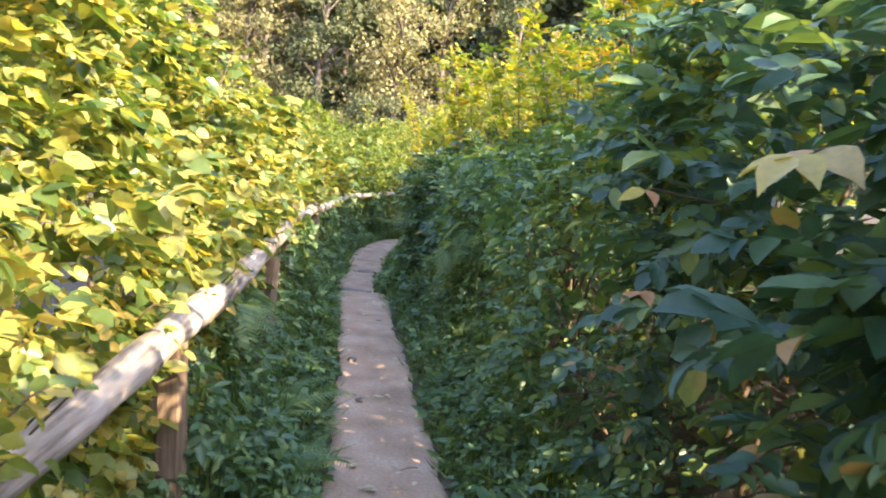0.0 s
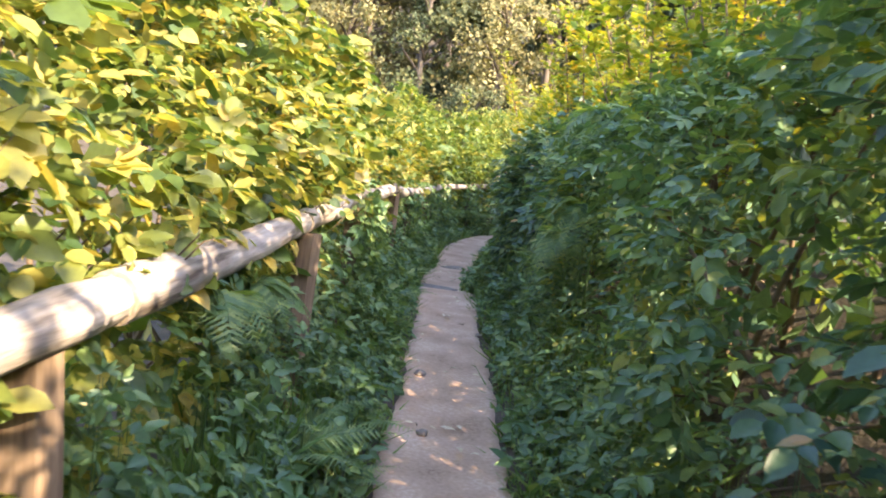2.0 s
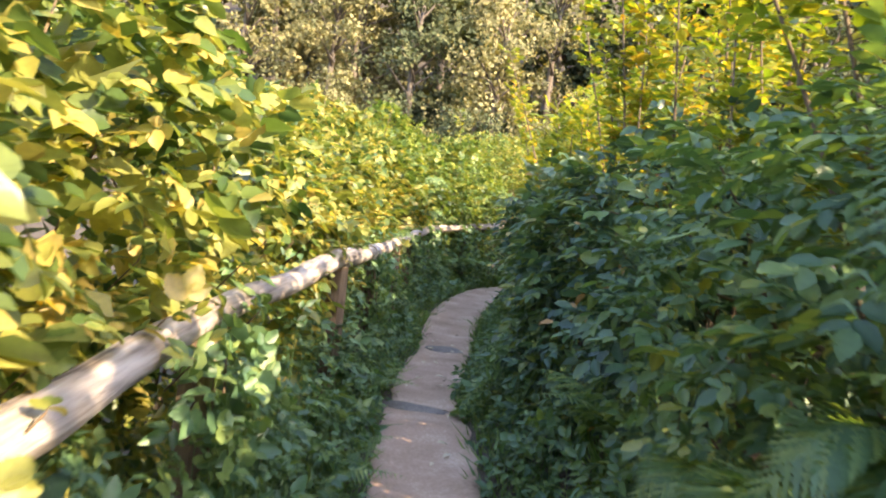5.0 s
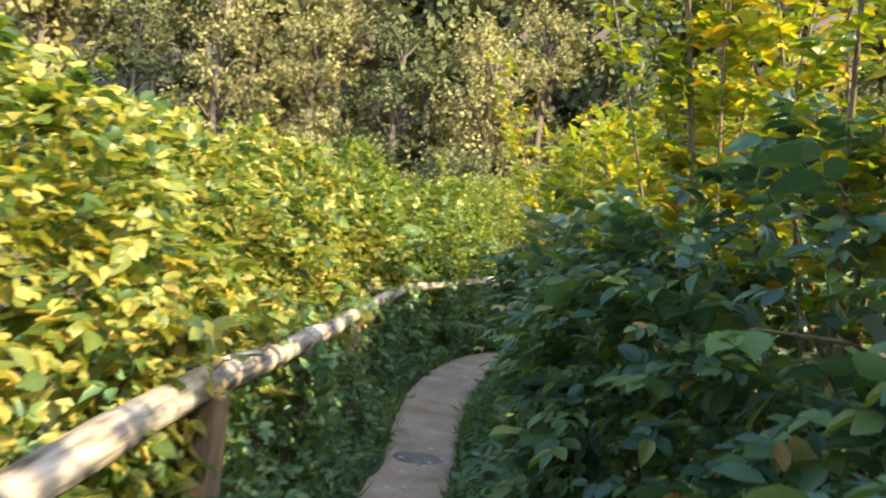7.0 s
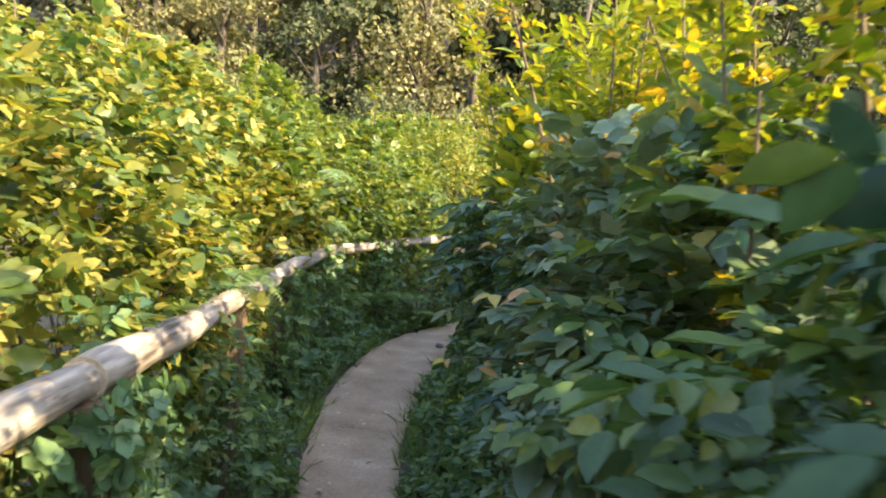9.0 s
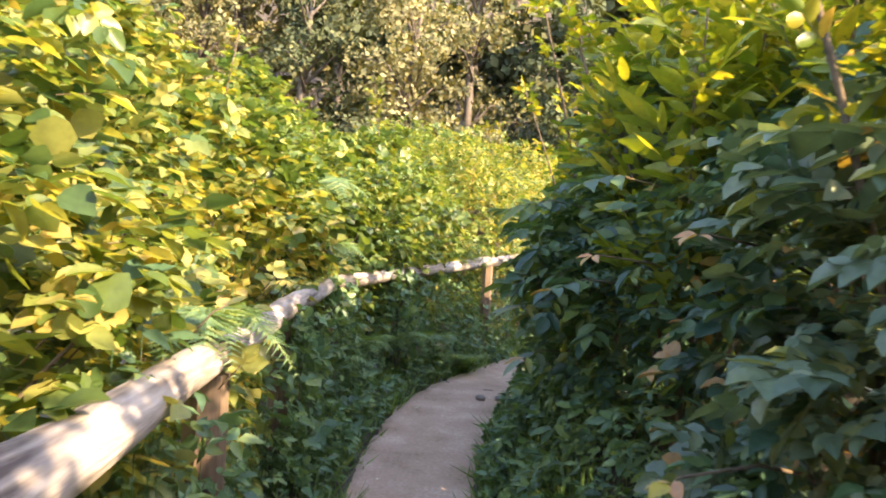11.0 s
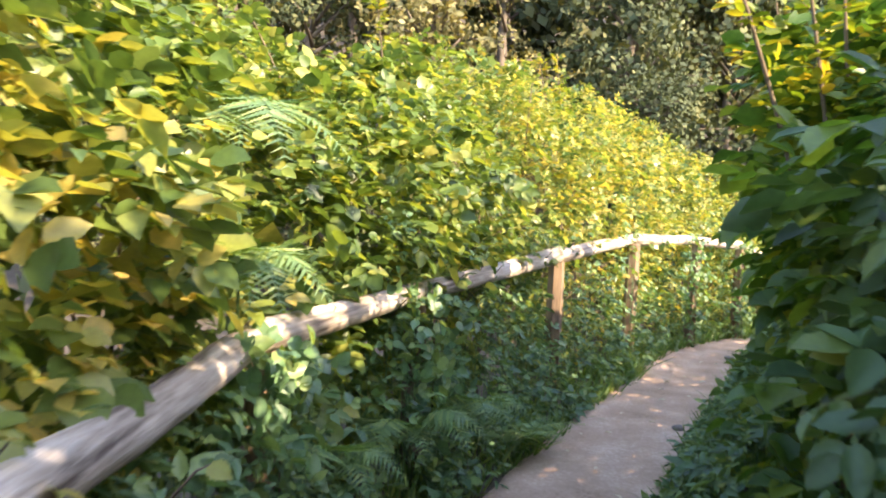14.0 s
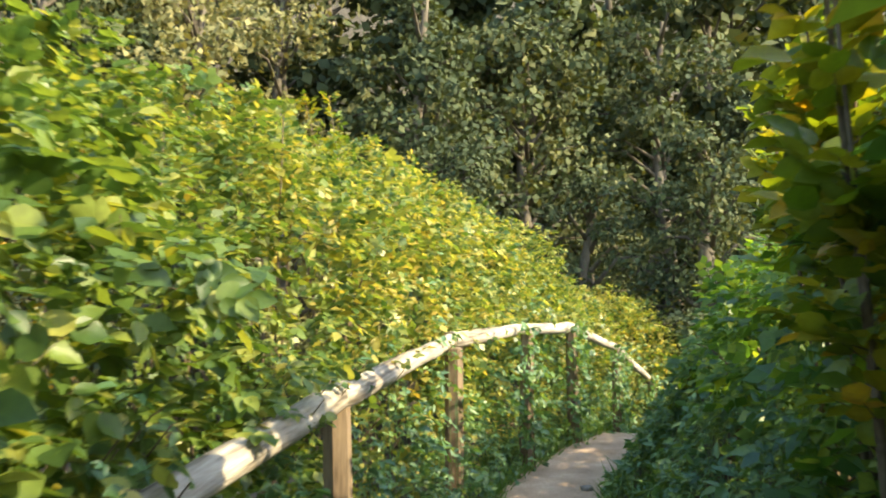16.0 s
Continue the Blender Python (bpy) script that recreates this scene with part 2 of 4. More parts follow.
# leaf shapes: length along +y, face up +z, one long
BROAD = (np.array([(0, 0, 0), (0.18, 0.14, 0.05), (0.27, 0.36, 0.09), (0.2, 0.64, 0.07), (0.07, 0.86, 0.0), (0, 1, -0.1),
                   (-0.07, 0.86, 0.0), (-0.2, 0.64, 0.07), (-0.27, 0.36, 0.09), (-0.18, 0.14, 0.05), (0, 0.38, 0), (0, 0.7, -0.02)]),
         [(0, 1, 2, 10), (10, 2, 3, 11), (11, 3, 4, 5), (0, 10, 8, 9), (10, 11, 7, 8), (11, 5, 6, 7)])
WIDE = (np.array([(0, 0, 0), (0.26, 0.1, 0.05), (0.4, 0.4, 0.1), (0.25, 0.76, 0.07), (0, 1, -0.1), (-0.25, 0.76, 0.07), (-0.4, 0.4, 0.1), (-0.26, 0.1, 0.05)]),
        [(0, 1, 2, 3, 4), (0, 4, 5, 6, 7)])
OVAL = (np.array([(0, 0, 0), (0.19, 0.14, 0.04), (0.29, 0.44, 0.08), (0.19, 0.78, 0.05), (0, 1, -0.1), (-0.19, 0.78, 0.05), (-0.29, 0.44, 0.08), (-0.19, 0.14, 0.04)]),
        [(0, 1, 2, 3, 4), (0, 4, 5, 6, 7)])
# a broad leaf with a toothed margin and a sunken midrib
TEETH = [(w * k, y + (0.035 if k > 1 else 0), 0.22 * w * k) for w, y in ((0.2, 0.05), (0.33, 0.2), (0.39, 0.38), (0.34, 0.56), (0.24, 0.73), (0.11, 0.88)) for k in (0.9, 1.07)]
TOOTHED = (np.array([(0, 0, 0)] + TEETH + [(0, 1, -0.1)] + [(-x, y, z) for x, y, z in TEETH[::-1]] + [(0, 0.3, 0.0), (0, 0.62, -0.01)]),
           [(0, 1, 2, 3, 4, 5, 26), (26, 5, 6, 7, 8, 27), (27, 8, 9, 10, 11, 12, 13), (0, 26, 21, 22, 23, 24, 25), (26, 27, 18, 19, 20, 21), (27, 13, 14, 15, 16, 17, 18)])
PLAIN = (np.array([(0, 0, 0), (0.26, 0.3, 0.09), (0.19, 0.65, 0.07), (0, 1, -0.08), (-0.19, 0.65, 0.07), (-0.26, 0.3, 0.09)]),
         [(0, 1, 2, 3), (0, 3, 4, 5)])
LONG = (np.array([(0, 0, 0), (0.13, 0.25, 0.03), (0.15, 0.55, 0.04), (0.08, 0.85, 0), (0, 1, -0.06), (-0.08, 0.85, 0), (-0.15, 0.55, 0.04), (-0.13, 0.25, 0.03), (0, 0.5, -0.01)]),
        [(0, 1, 2, 8), (8, 2, 3, 4), (8, 4, 5, 6), (0, 8, 6, 7)])
CHIP = (np.array([(0, 0, 0), (0.36, 0.45, 0.1), (0, 1, 0), (-0.36, 0.5, 0.06)]), [(0, 1, 2, 3)])
BLADE = (np.array([(-0.035, 0, 0), (0.035, 0, 0), (0.03, 0.5, 0.06), (-0.03, 0.5, 0.06), (0, 1, -0.05)]), [(0, 1, 2, 3), (3, 2, 4)])


def unit(v):
    return v / np.maximum(np.linalg.norm(v, axis=-1, keepdims=True), 1e-9)


def leaves(shape, at, ahead, up, size, rng, curl=0.15):
    """Verts and faces of one leaf of that shape at each place, pointing ahead with its face up."""
    base, polys = shape
    n = len(at)
    y = unit(ahead)
    x = unit(np.cross(y, up))
    z = np.cross(x, y)
    w = np.asarray(size).reshape(-1, 1, 1) * np.ones((n, 1, 1))
    wide = rng.uniform(0.8, 1.2, (n, 1, 1))
    droop = rng.normal(0.0, curl, (n, 1))
    lz = base[None, :, 2] - droop * base[None, :, 1] ** 2
    v = at[:, None, :] + w * (base[None, :, :1] * wide * x[:, None, :] + base[None, :, 1:2] * y[:, None, :] + lz[..., None] * z[:, None, :])
    k = len(base)
    faces = [[i + j * k for i in f] for j in range(n) for f in polys]
    return v.reshape(-1, 3), faces


def spray(at, ahead, up, size, pairs, rng, gap=0.62):
    """Leaf places along twigs: pairs of leaves and one at the tip. Returns places, directions, ups, sizes and each twig's end."""
    n = len(at)
    f = unit(ahead)
    side = unit(np.cross(f, up))
    u = np.cross(side, f)
    P, D, U, S = [], [], [], []
    for k in range(pairs):
        for sgn in (-1, 1):
            along = (k + 0.5 + (0.25 if sgn > 0 else 0)) * gap
            p = at + f * (along * size)[:, None] - u * (0.03 * along ** 2 * size)[:, None]
            ang = rng.uniform(0.7, 1.15, n)[:, None]
            P.append(p)
            D.append(f * np.cos(ang) + side * sgn * np.sin(ang) - u * rng.uniform(0, 0.45, n)[:, None])
            U.append(u + rng.normal(0, 0.28, (n, 3)))
            S.append(size * rng.uniform(0.7, 1.1, n))
    tip = at + f * (pairs * gap * size)[:, None] - u * (0.03 * (pairs * gap) ** 2 * size)[:, None]
    P.append(tip)
    D.append(f - u * rng.uniform(0, 0.5, n)[:, None])
    U.append(u + rng.normal(0, 0.25, (n, 3)))
    S.append(size * rng.uniform(0.8, 1.2, n))
    return np.concatenate(P), np.concatenate(D), np.concatenate(U), np.concatenate(S), tip


def twig_mesh(a, b, r=0.002):
    """Thin three-sided twigs from a to b."""
    n = len(a)
    f = unit(b - a)
    x = unit(np.cross(f, np.array([0.3, 0.2, 1.0])))
    z = np.cross(x, f)
    ring = [x * math.cos(q) + z * math.sin(q) for q in (0.3, 2.4, 4.5)]
    v = np.stack([a + ring[0] * r, a + ring[1] * r, a + ring[2] * r, b + ring[0] * r * .5, b + ring[1] * r * .5, b + ring[2] * r * .5], 1).reshape(-1, 3)
    faces = [[i + 6 * j for i in q] for j in range(n) for q in ((0, 1, 4, 3), (1, 2, 5, 4), (2, 0, 3, 5))]
    return v, faces


# ---- setting ----
def build_ground():
    xs = np.unique(np.r_[np.arange(-3000, -60, 420), np.arange(-60, -12, 6), np.arange(-12, 14, 0.3), np.arange(14, 62, 6), np.arange(62, 3000, 420)])
    ys = np.unique(np.r_[np.arange(-3000, -40, 420), np.arange(-40, -9, 4), np.arange(-9, 34, 0.3), np.arange(34, 100, 6), np.arange(100, 3000, 420)])
    X, Y = np.meshgrid(xs, ys)
    s, d = from_line(X, Y)
    Z = ground_z(s, d, X.ravel(), Y.ravel())
    nx = len(xs)
    faces = [(j * nx + i, j * nx + i + 1, (j + 1) * nx + i + 1, (j + 1) * nx + i) for j in range(len(ys) - 1) for i in range(nx - 1)]
    ob = new("ground", mesh_of("ground", np.stack([X.ravel(), Y.ravel(), Z], 1), faces, SOIL))
    tagged(ob, "dark leaf-littered soil of the overgrown slope", "ground", kind="structure")


def build_path():
    s = np.arange(-7.5, 36, 0.06)
    cols = np.linspace(-1, 1, 13)
    w = np.interp(s, [0, 4, 6.5, 9, 10.4, 10.8, 13, 15, 17, 20, 26, 36], [0.37, 0.34, 0.31, 0.31, 0.33, 0.3, 0.3, 0.37, 0.45, 0.5, 0.55, 0.55])
    V = []
    for a, h in zip(s, w):
        for c in cols:
            edge = 0.035 * noise.noise((a * 0.9, c * 2, 4)) + 0.045 * noise.noise((a * 4.3, c * 2, 9)) + 0.02 * noise.noise((a * 12, c * 2, 6))
            d = c * (h + edge)
            x, y = on_line(a, d)
            z = float(level(a)) - 0.012 + 0.012 * c * c + 0.004 * noise.noise((a * 1.1, d * 4, 1)) + 0.0015 * noise.noise((a * 9, d * 12, 3)) - (0.1 if abs(c) > 0.99 else 0)
            V.append((float(x), float(y), z))
    n = len(cols)
    faces = [(j * n + i, j * n + i + 1, (j + 1) * n + i + 1, (j + 1) * n + i) for j in range(len(s) - 1) for i in range(n - 1)]
    ob = new("footpath", mesh_of("footpath", V, faces, DIRT))
    tagged(ob, "narrow trodden footpath of pinkish grey dirt", "path", kind="structure")


def build_verge(side):
    """The strip of bare soil between the trodden path and the plants."""
    s = np.arange(-7.5, 36, 0.15)
    w = np.interp(s, [0, 4, 6.5, 9, 10.4, 10.8, 13, 15, 17, 20, 26, 36], [0.37, 0.34, 0.31, 0.31, 0.33, 0.3, 0.3, 0.37, 0.45, 0.5, 0.55, 0.55])
    V = []
    for a, h in zip(s, w):
        for e, lift in ((-0.06, -0.035), (0.02, 0.0), (0.1, 0.02), (0.22, 0.04), (0.5, -0.1)):
            d = side * (h + e)
            x, y = on_line(a, d)
            V.append((float(x), float(y), float(level(a)) + lift + 0.012 * noise.noise((a * 5, d * 7, 2))))
    faces = [(j * 5 + i, j * 5 + i + 1, j * 5 + i + 6, j * 5 + i + 5)[::int(side)] for j in range(len(s) - 1) for i in range(4)]
    ob = new("verge", mesh_of("verge", V, faces, SOIL))
    tagged(ob, "dark soil verge edging the trodden path", "verge", kind="structure")


build_ground()
build_path()
build_verge(1)
build_verge(-1)

# ---- railing ----
RAIL = [(-0.42, -0.1, 0.80), (-0.56, 1.9, 0.82), (-0.79, 3.9, 0.89), (-1.04, 5.75, 0.96), (-1.34, 7.6, 1.03), (-1.6, 9.8, 1.07), (-1.85, 11.5, 1.0), (-2.07, 13.4, 1.0),
        (-2.32, 15.3, 1.0), (-2.4, 17.0, 1.06), (-2.0, 18.25, 1.13), (-1.18, 20.45, 1.27), (-0.3, 22.4, 1.41), (0.65, 23.9, 1.42), (1.62, 25.3, 1.38), (2.75, 26.75, 1.05), (3.95, 28.3, 0.45)]


def build_rail():
    for i, (a, b) in enumerate(zip(RAIL, RAIL[1:])):
        rng = random.Random(i)
        a, b = Vector(a), Vector(b)
        axis = (b - a).normalized()
        a2, b2 = a - axis * 0.03 + Vector((0, 0, -0.04)), b - axis * 0.035 + Vector((0, 0, -0.04))
        length = (b2 - a2).length
        r0, r1 = 0.064 + rng.uniform(-0.006, 0.006), 0.05 + rng.uniform(-0.005, 0.005)
        if i % 3 == 1:
            r0, r1 = r1, r0
        pts, rad = [], []
        for k in range(13):
            u = k / 12
            pts.append((0.012 * noise.noise((u * 3, i, 0)), 0.012 * noise.noise((u * 3, i, 5)) - 0.008 * math.sin(math.pi * u), u * length))
            rad.append((r0 + (r1 - r0) * u) * (1 + 0.12 * noise.noise((u * 7, i, 2))) * (0.93 if k in (0, 12) else 1))
        v, f = tube(pts, rad, 12, caps=False)
        log = new("log_rail")
        log.matrix_world = Matrix.Translation(a2) @ axis.to_track_quat("Z", "Y").to_matrix().to_4x4()
        tagged(log, "weathered grey barked log rail resting on wooden posts", "fence rail", "log railing")
        part("trunk", mesh_of("trunk", v, f, WOOD), log)
        for end, way in ((0, -1), (12, 1)):
            ring = [(pts[end][0] + rad[end] * 1.01 * math.cos(q), pts[end][1] + rad[end] * 1.01 * math.sin(q), pts[end][2]) for q in np.linspace(0, 2 * math.pi, 13)[:-1]]
            back = [(x, y, z - way * 0.01) for x, y, z in ring]
            face = [tuple(range(12)) if way > 0 else tuple(range(12))[::-1]] + [(k, (k + 1) % 12, 12 + (k + 1) % 12, 12 + k) for k in range(12)]
            part("cut_end", mesh_of("cut_end", ring + back, face, CUT, smooth=False), log, "pale sawn end of the log")
    for i, p in enumerate(RAIL):
        rng = random.Random(40 + i)
        s, d = from_line([p[0]], [p[1]])
        foot = float(ground_z(s, d, np.array([p[0]]), np.array([p[1]]))[0]) - 0.25
        h = p[2] - 0.09 - foot
        pts = [(0.006 * noise.noise((k, i, 1)), 0.006 * noise.noise((k, i, 7)), h * k / 5) for k in range(6)]
        v, f = tube(pts, [0.07, 0.068, 0.067, 0.066, 0.065, 0.062], 6)
        post = new("rail_post", mesh_of("rail_post", v, f, POST, smooth=False))
        post.matrix_world = pose(p[0] + (0.03 if i == 2 else 0), p[1] - (0.23 if i == 2 else 0), foot, rng.uniform(-3, 3), rng.uniform(-3, 3), rng.uniform(0, 60))
        tagged(post, "split brown wooden post sunk in the undergrowth", "fence post", "log railing")


build_rail()

# ---- hedges ----
def bush(name, label, category, group, seed, s0, s1, side, profile, tall, mat, shape, size, pairs, density, deep=0.22, up_bias=0.6, singles=0, bulge=0.14, back=None, clear=0.0, tail=0.45, rail_gap=None, hollow=()):
    """A stretch of hedge from s0 to s1 along the path: stems from the ground, leafy twigs over a rounded body, some leaves apart.
    profile: offsets from the path's middle and heights, from the foot on the path's side over the top; tall(s) scales the heights,
    back(s) sets the whole body further from the path, clear keeps leaves that far from the path's middle."""
    rng = np.random.default_rng(seed)
    prof = np.array(profile, float)
    seg = np.r_[0, np.cumsum(np.linalg.norm(np.diff(prof, axis=0), axis=1))]
    n = int(density * (s1 - s0 + 0.4) * seg[-1])
    over = 0.25
    s = rng.uniform(s0 - over, s1 + over, n)
    q = seg[-1] * rng.uniform(0, 1, n)
    keep = (q < seg[-1] * 0.72) | (rng.uniform(0, 1, n) < tail)
    s, q, n = s[keep], q[keep], int(keep.sum())
    d0, h0 = np.interp(q, seg, prof[:, 0]), np.interp(q, seg, prof[:, 1])
    if back is not None:
        d0 = d0 + back(s)
    dn = np.interp(np.minimum(q + 0.05, seg[-1]), seg, prof[:, 0]) - np.interp(np.maximum(q - 0.05, 0), seg, prof[:, 0])
    hn = np.interp(np.minimum(q + 0.05, seg[-1]), seg, prof[:, 1]) - np.interp(np.maximum(q - 0.05, 0), seg, prof[:, 1])
    nd, nh = -hn, dn
    ln = np.hypot(nd, nh)
    nd, nh = nd / ln, nh / ln
    k = np.array([1.3 * noise.noise((a * 0.75, b * 1.1, side * 9.0)) + 0.7 * noise.noise((a * 2.6, b * 3.0, 3 + side * 9.0)) for a, b in zip(s, q)])
    inner = np.abs(rng.normal(0, deep, n))
    inward = -inner + k * bulge * 2.2
    d = np.maximum(d0 + nd * inward, clear)
    z = level(s) + np.maximum(h0 * tall(s) + nh * inward, 0.05)
    if rail_gap is not None:
        d = np.maximum(d, 0.9 + back(s) + np.interp(z, [0.9, 1.15, 1.5], [0.12, 0.1, -0.3]) + rail_gap)
    if hollow:
        d = d + np.where((s > hollow[0]) & (s < hollow[1]) & (z > hollow[2]) & (z < hollow[3]), rng.uniform(0.12, 0.4, n), 0.0)
    x, y = on_line(s, side * d)
    rx, ry = np.interp(s, ARC, RIGHT[:, 0]), np.interp(s, ARC, RIGHT[:, 1])
    out = np.stack([rx * side * nd, ry * side * nd, nh], 1)
    at = np.stack([x, y, z], 1)
    up = np.array([0, 0, 1.0])
    ahead = out * 0.35 + rng.normal(0, 0.6, (n, 3)) * [1, 1, 0.4] + [0, 0, -0.12]
    normal = out * (1 - up_bias) + up * up_bias + rng.normal(0, 0.3, (n, 3))
    sz = size * rng.uniform(0.45, 1.45, n)
    fine = inner < deep * 0.95
    P, D, U, S, tip = spray(at[fine], ahead[fine], normal[fine], sz[fine], pairs, rng)
    x0, y0, z0 = place_z(0.5 * (s0 + s1), side * (prof[:, 0].min() + 0.7))
    base = new(name)
    base.location = (float(x0), float(y0), float(z0))
    tagged(base, label, category, group)
    off = np.array(base.location)
    pick = rng.choice(len(P), min(singles, len(P)), replace=False)
    rest = np.setdiff1d(np.arange(len(P)), pick)
    v, f = leaves(shape, P[rest] - off, D[rest], U[rest], S[rest], rng)
    P2, D2, U2, S2, tip2 = spray(at[~fine], ahead[~fine], normal[~fine], sz[~fine] * 1.15, 1, rng)
    v2, f2 = leaves(CHIP, P2 - off, D2, U2, S2, rng)
    inn = rng.choice(n, n // 3 if side < 0 else n // 2, replace=False)
    deep_at = at[inn] - out[inn] * rng.uniform(0.2, 0.5 if side < 0 else 0.9, (len(inn), 1))
    deep_at[:, 2] = np.maximum(deep_at[:, 2], level(s[inn]) + 0.05)
    v3, f3 = leaves(CHIP, deep_at - off, rng.normal(0, 1, (len(inn), 3)), out[inn] + rng.normal(0, 0.5, (len(inn), 3)), size * rng.uniform(1.6, 2.6, len(inn)), rng)
    f2 = f2 + [[i + len(v2) for i in q] for q in f3]
    v2 = np.vstack([v2, v3])
    m = len(v)
    part("foliage", mesh_of("foliage", np.vstack([v, v2]), f + [[i + m for i in q] for q in f2], mat), base, kind="stuff")
    tv, tf = twig_mesh((at[fine] - off)[::8], (tip - off)[::8])
    part("twig", mesh_of("twig", tv, tf, TWIG), base, kind="stuff")
    for j in range(7):
        a = rng.uniform(s0, s1)
        sx, sy, sz0 = place_z(a, side * (prof[:, 0].min() + rng.uniform(0.35, 0.9)))
        i = rng.integers(0, n)
        p0, p1 = np.array([float(sx), float(sy), float(sz0) - 0.05]), at[i]
        mid = 0.5 * (p0 + p1) + [0, 0, 0.25]
        pts = [tuple((1 - u) ** 2 * p0 + 2 * u * (1 - u) * mid + u * u * p1 - off) for u in np.linspace(0, 1, 6)]
        sv, sf = tube(pts, [0.014, 0.012, 0.010, 0.008, 0.006, 0.003], 5)
        part("stem", mesh_of("stem", sv, sf, TWIG), base)
    one = leaf_mesh(TOOTHED if shape is WIDE else BROAD, mat) if len(pick) else None
    for j in pick:
        single_leaf(base, one, P[j] - off, D[j], U[j], S[j])
    return base


def single_leaf(base, mesh, p, d, u, size, name="leaf"):
    yv = Vector(d).normalized()
    xv = yv.cross(Vector(u)).normalized()
    lf = part(name, mesh, base)
    lf.matrix_local = Matrix.Translation(Vector(p)) @ Matrix((xv, yv, xv.cross(yv))).transposed().to_4x4() @ Matrix.Scale(float(size), 4)


LEAF_KEEP = {}


def leaf_mesh(shape, mat):
    key = (len(shape[0]), mat.name)
    if key not in LEAF_KEEP:
        LEAF_KEEP[key] = mesh_of("leaf", shape[0], shape[1], mat)
    return LEAF_KEEP[key]


def tall_right(s):
    return np.interp(s, [0, 4, 7, 9, 11, 12.5, 14, 15.5, 20, 22.5, 28], [1.0, 1.0, 0.92, 0.8, 0.76, 0.84, 0.95, 1.0, 1.02, 0.85, 0.65])


def tall_left(s):
    return np.interp(s, [0, 6, 8, 10, 12, 14, 17, 19, 21, 24, 27, 29], [1.3, 1.25, 1.05, 0.95, 0.98, 1.1, 1.15, 1.2, 1.3, 1.42, 1.38, 1.15])


def back_right(s):
    return np.interp(s, [9, 13, 15, 17, 20, 26], [0.0, 0.07, 0.16, 0.2, 0.45, 0.6])


RAIL_S, RAIL_D = from_line([p[0] for p in RAIL], [p[1] for p in RAIL])


def back_left(s):
    """How much further out than 0.9 m the railing runs."""
    return np.maximum(np.interp(s, RAIL_S, -RAIL_D), 0.6) - 0.9


RIGHT_PROFILE = [(0.55, 0.05), (0.72, 0.3), (0.74, 0.7), (0.6, 1.1), (0.56, 1.4), (0.66, 1.75), (0.95, 2.1), (1.7, 2.28), (2.7, 2.38)]
LEFT_PROFILE = [(0.98, 0.1), (0.97, 0.6), (0.95, 0.95), (1.08, 1.3), (1.4, 1.7), (1.95, 2.03), (2.8, 2.2), (3.8, 2.1)]
for i, s in enumerate(np.arange(-6, 31, 1.6)):
    near = 0 <= s <= 19
    r = random.Random(70 + i)
    # bushes from 14 on use the leaf colour that has sunlight in it
    pale, fresh, soft, light = i == 11, i >= 14, i in (6, 7, 8), i % 3 == 1 and i != 4
    label = "pale grey-green hedge bush with broad level leaves, sky sheen in their colour" if pale else "green hedge bush with its sunlit look put into the leaf colour" if fresh else "soft green fine-leaved bush on the shaded bank" if soft else "light green shaded hedge bush with oval leaves" if light else "dense shaded blue-green hedge bush with drooping oval leaves"
    bush("hedge_bush", label, "bush", "hedge beside the path", 100 + i, s, s + 1.6, 1, RIGHT_PROFILE, tall_right,
         LEAF_SKY_PALE if pale else LEAF_SUN_GREEN if fresh else LEAF_SOFT if soft else LEAF_RIGHT_B if light else LEAF_RIGHT, CHIP if not near else WIDE if pale or fresh else OVAL, 0.05 if soft else 0.062 + 0.02 * r.random(), 3, 300 if soft else 235 if near else 120 if s > 0 else 90,
         singles=40 if near else 0, up_bias=0.88 if pale else 0.84, back=back_right, clear=0.57, hollow=(1.5, 3.4, 0.2, 1.2), tail=0.35)
    green = 15 < s < 20
    bush("bramble_bush", "sunlit green bramble bush behind the log railing" if green else "sunlit yellow-green bramble bush spilling over the log railing", "bush", "brambles behind the railing", 300 + i, s, s + 1.6, -1, LEFT_PROFILE, tall_left,
         LEAF_LEFT_B if green else LEAF_LEFT, WIDE if near else CHIP, 0.055 + 0.02 * r.random(), 2, 305 if near else 300 if s > 0 else 120, singles=40 if near else 0, up_bias=0.78, tail=0.3, back=back_left, bulge=0.2, rail_gap=0.0)


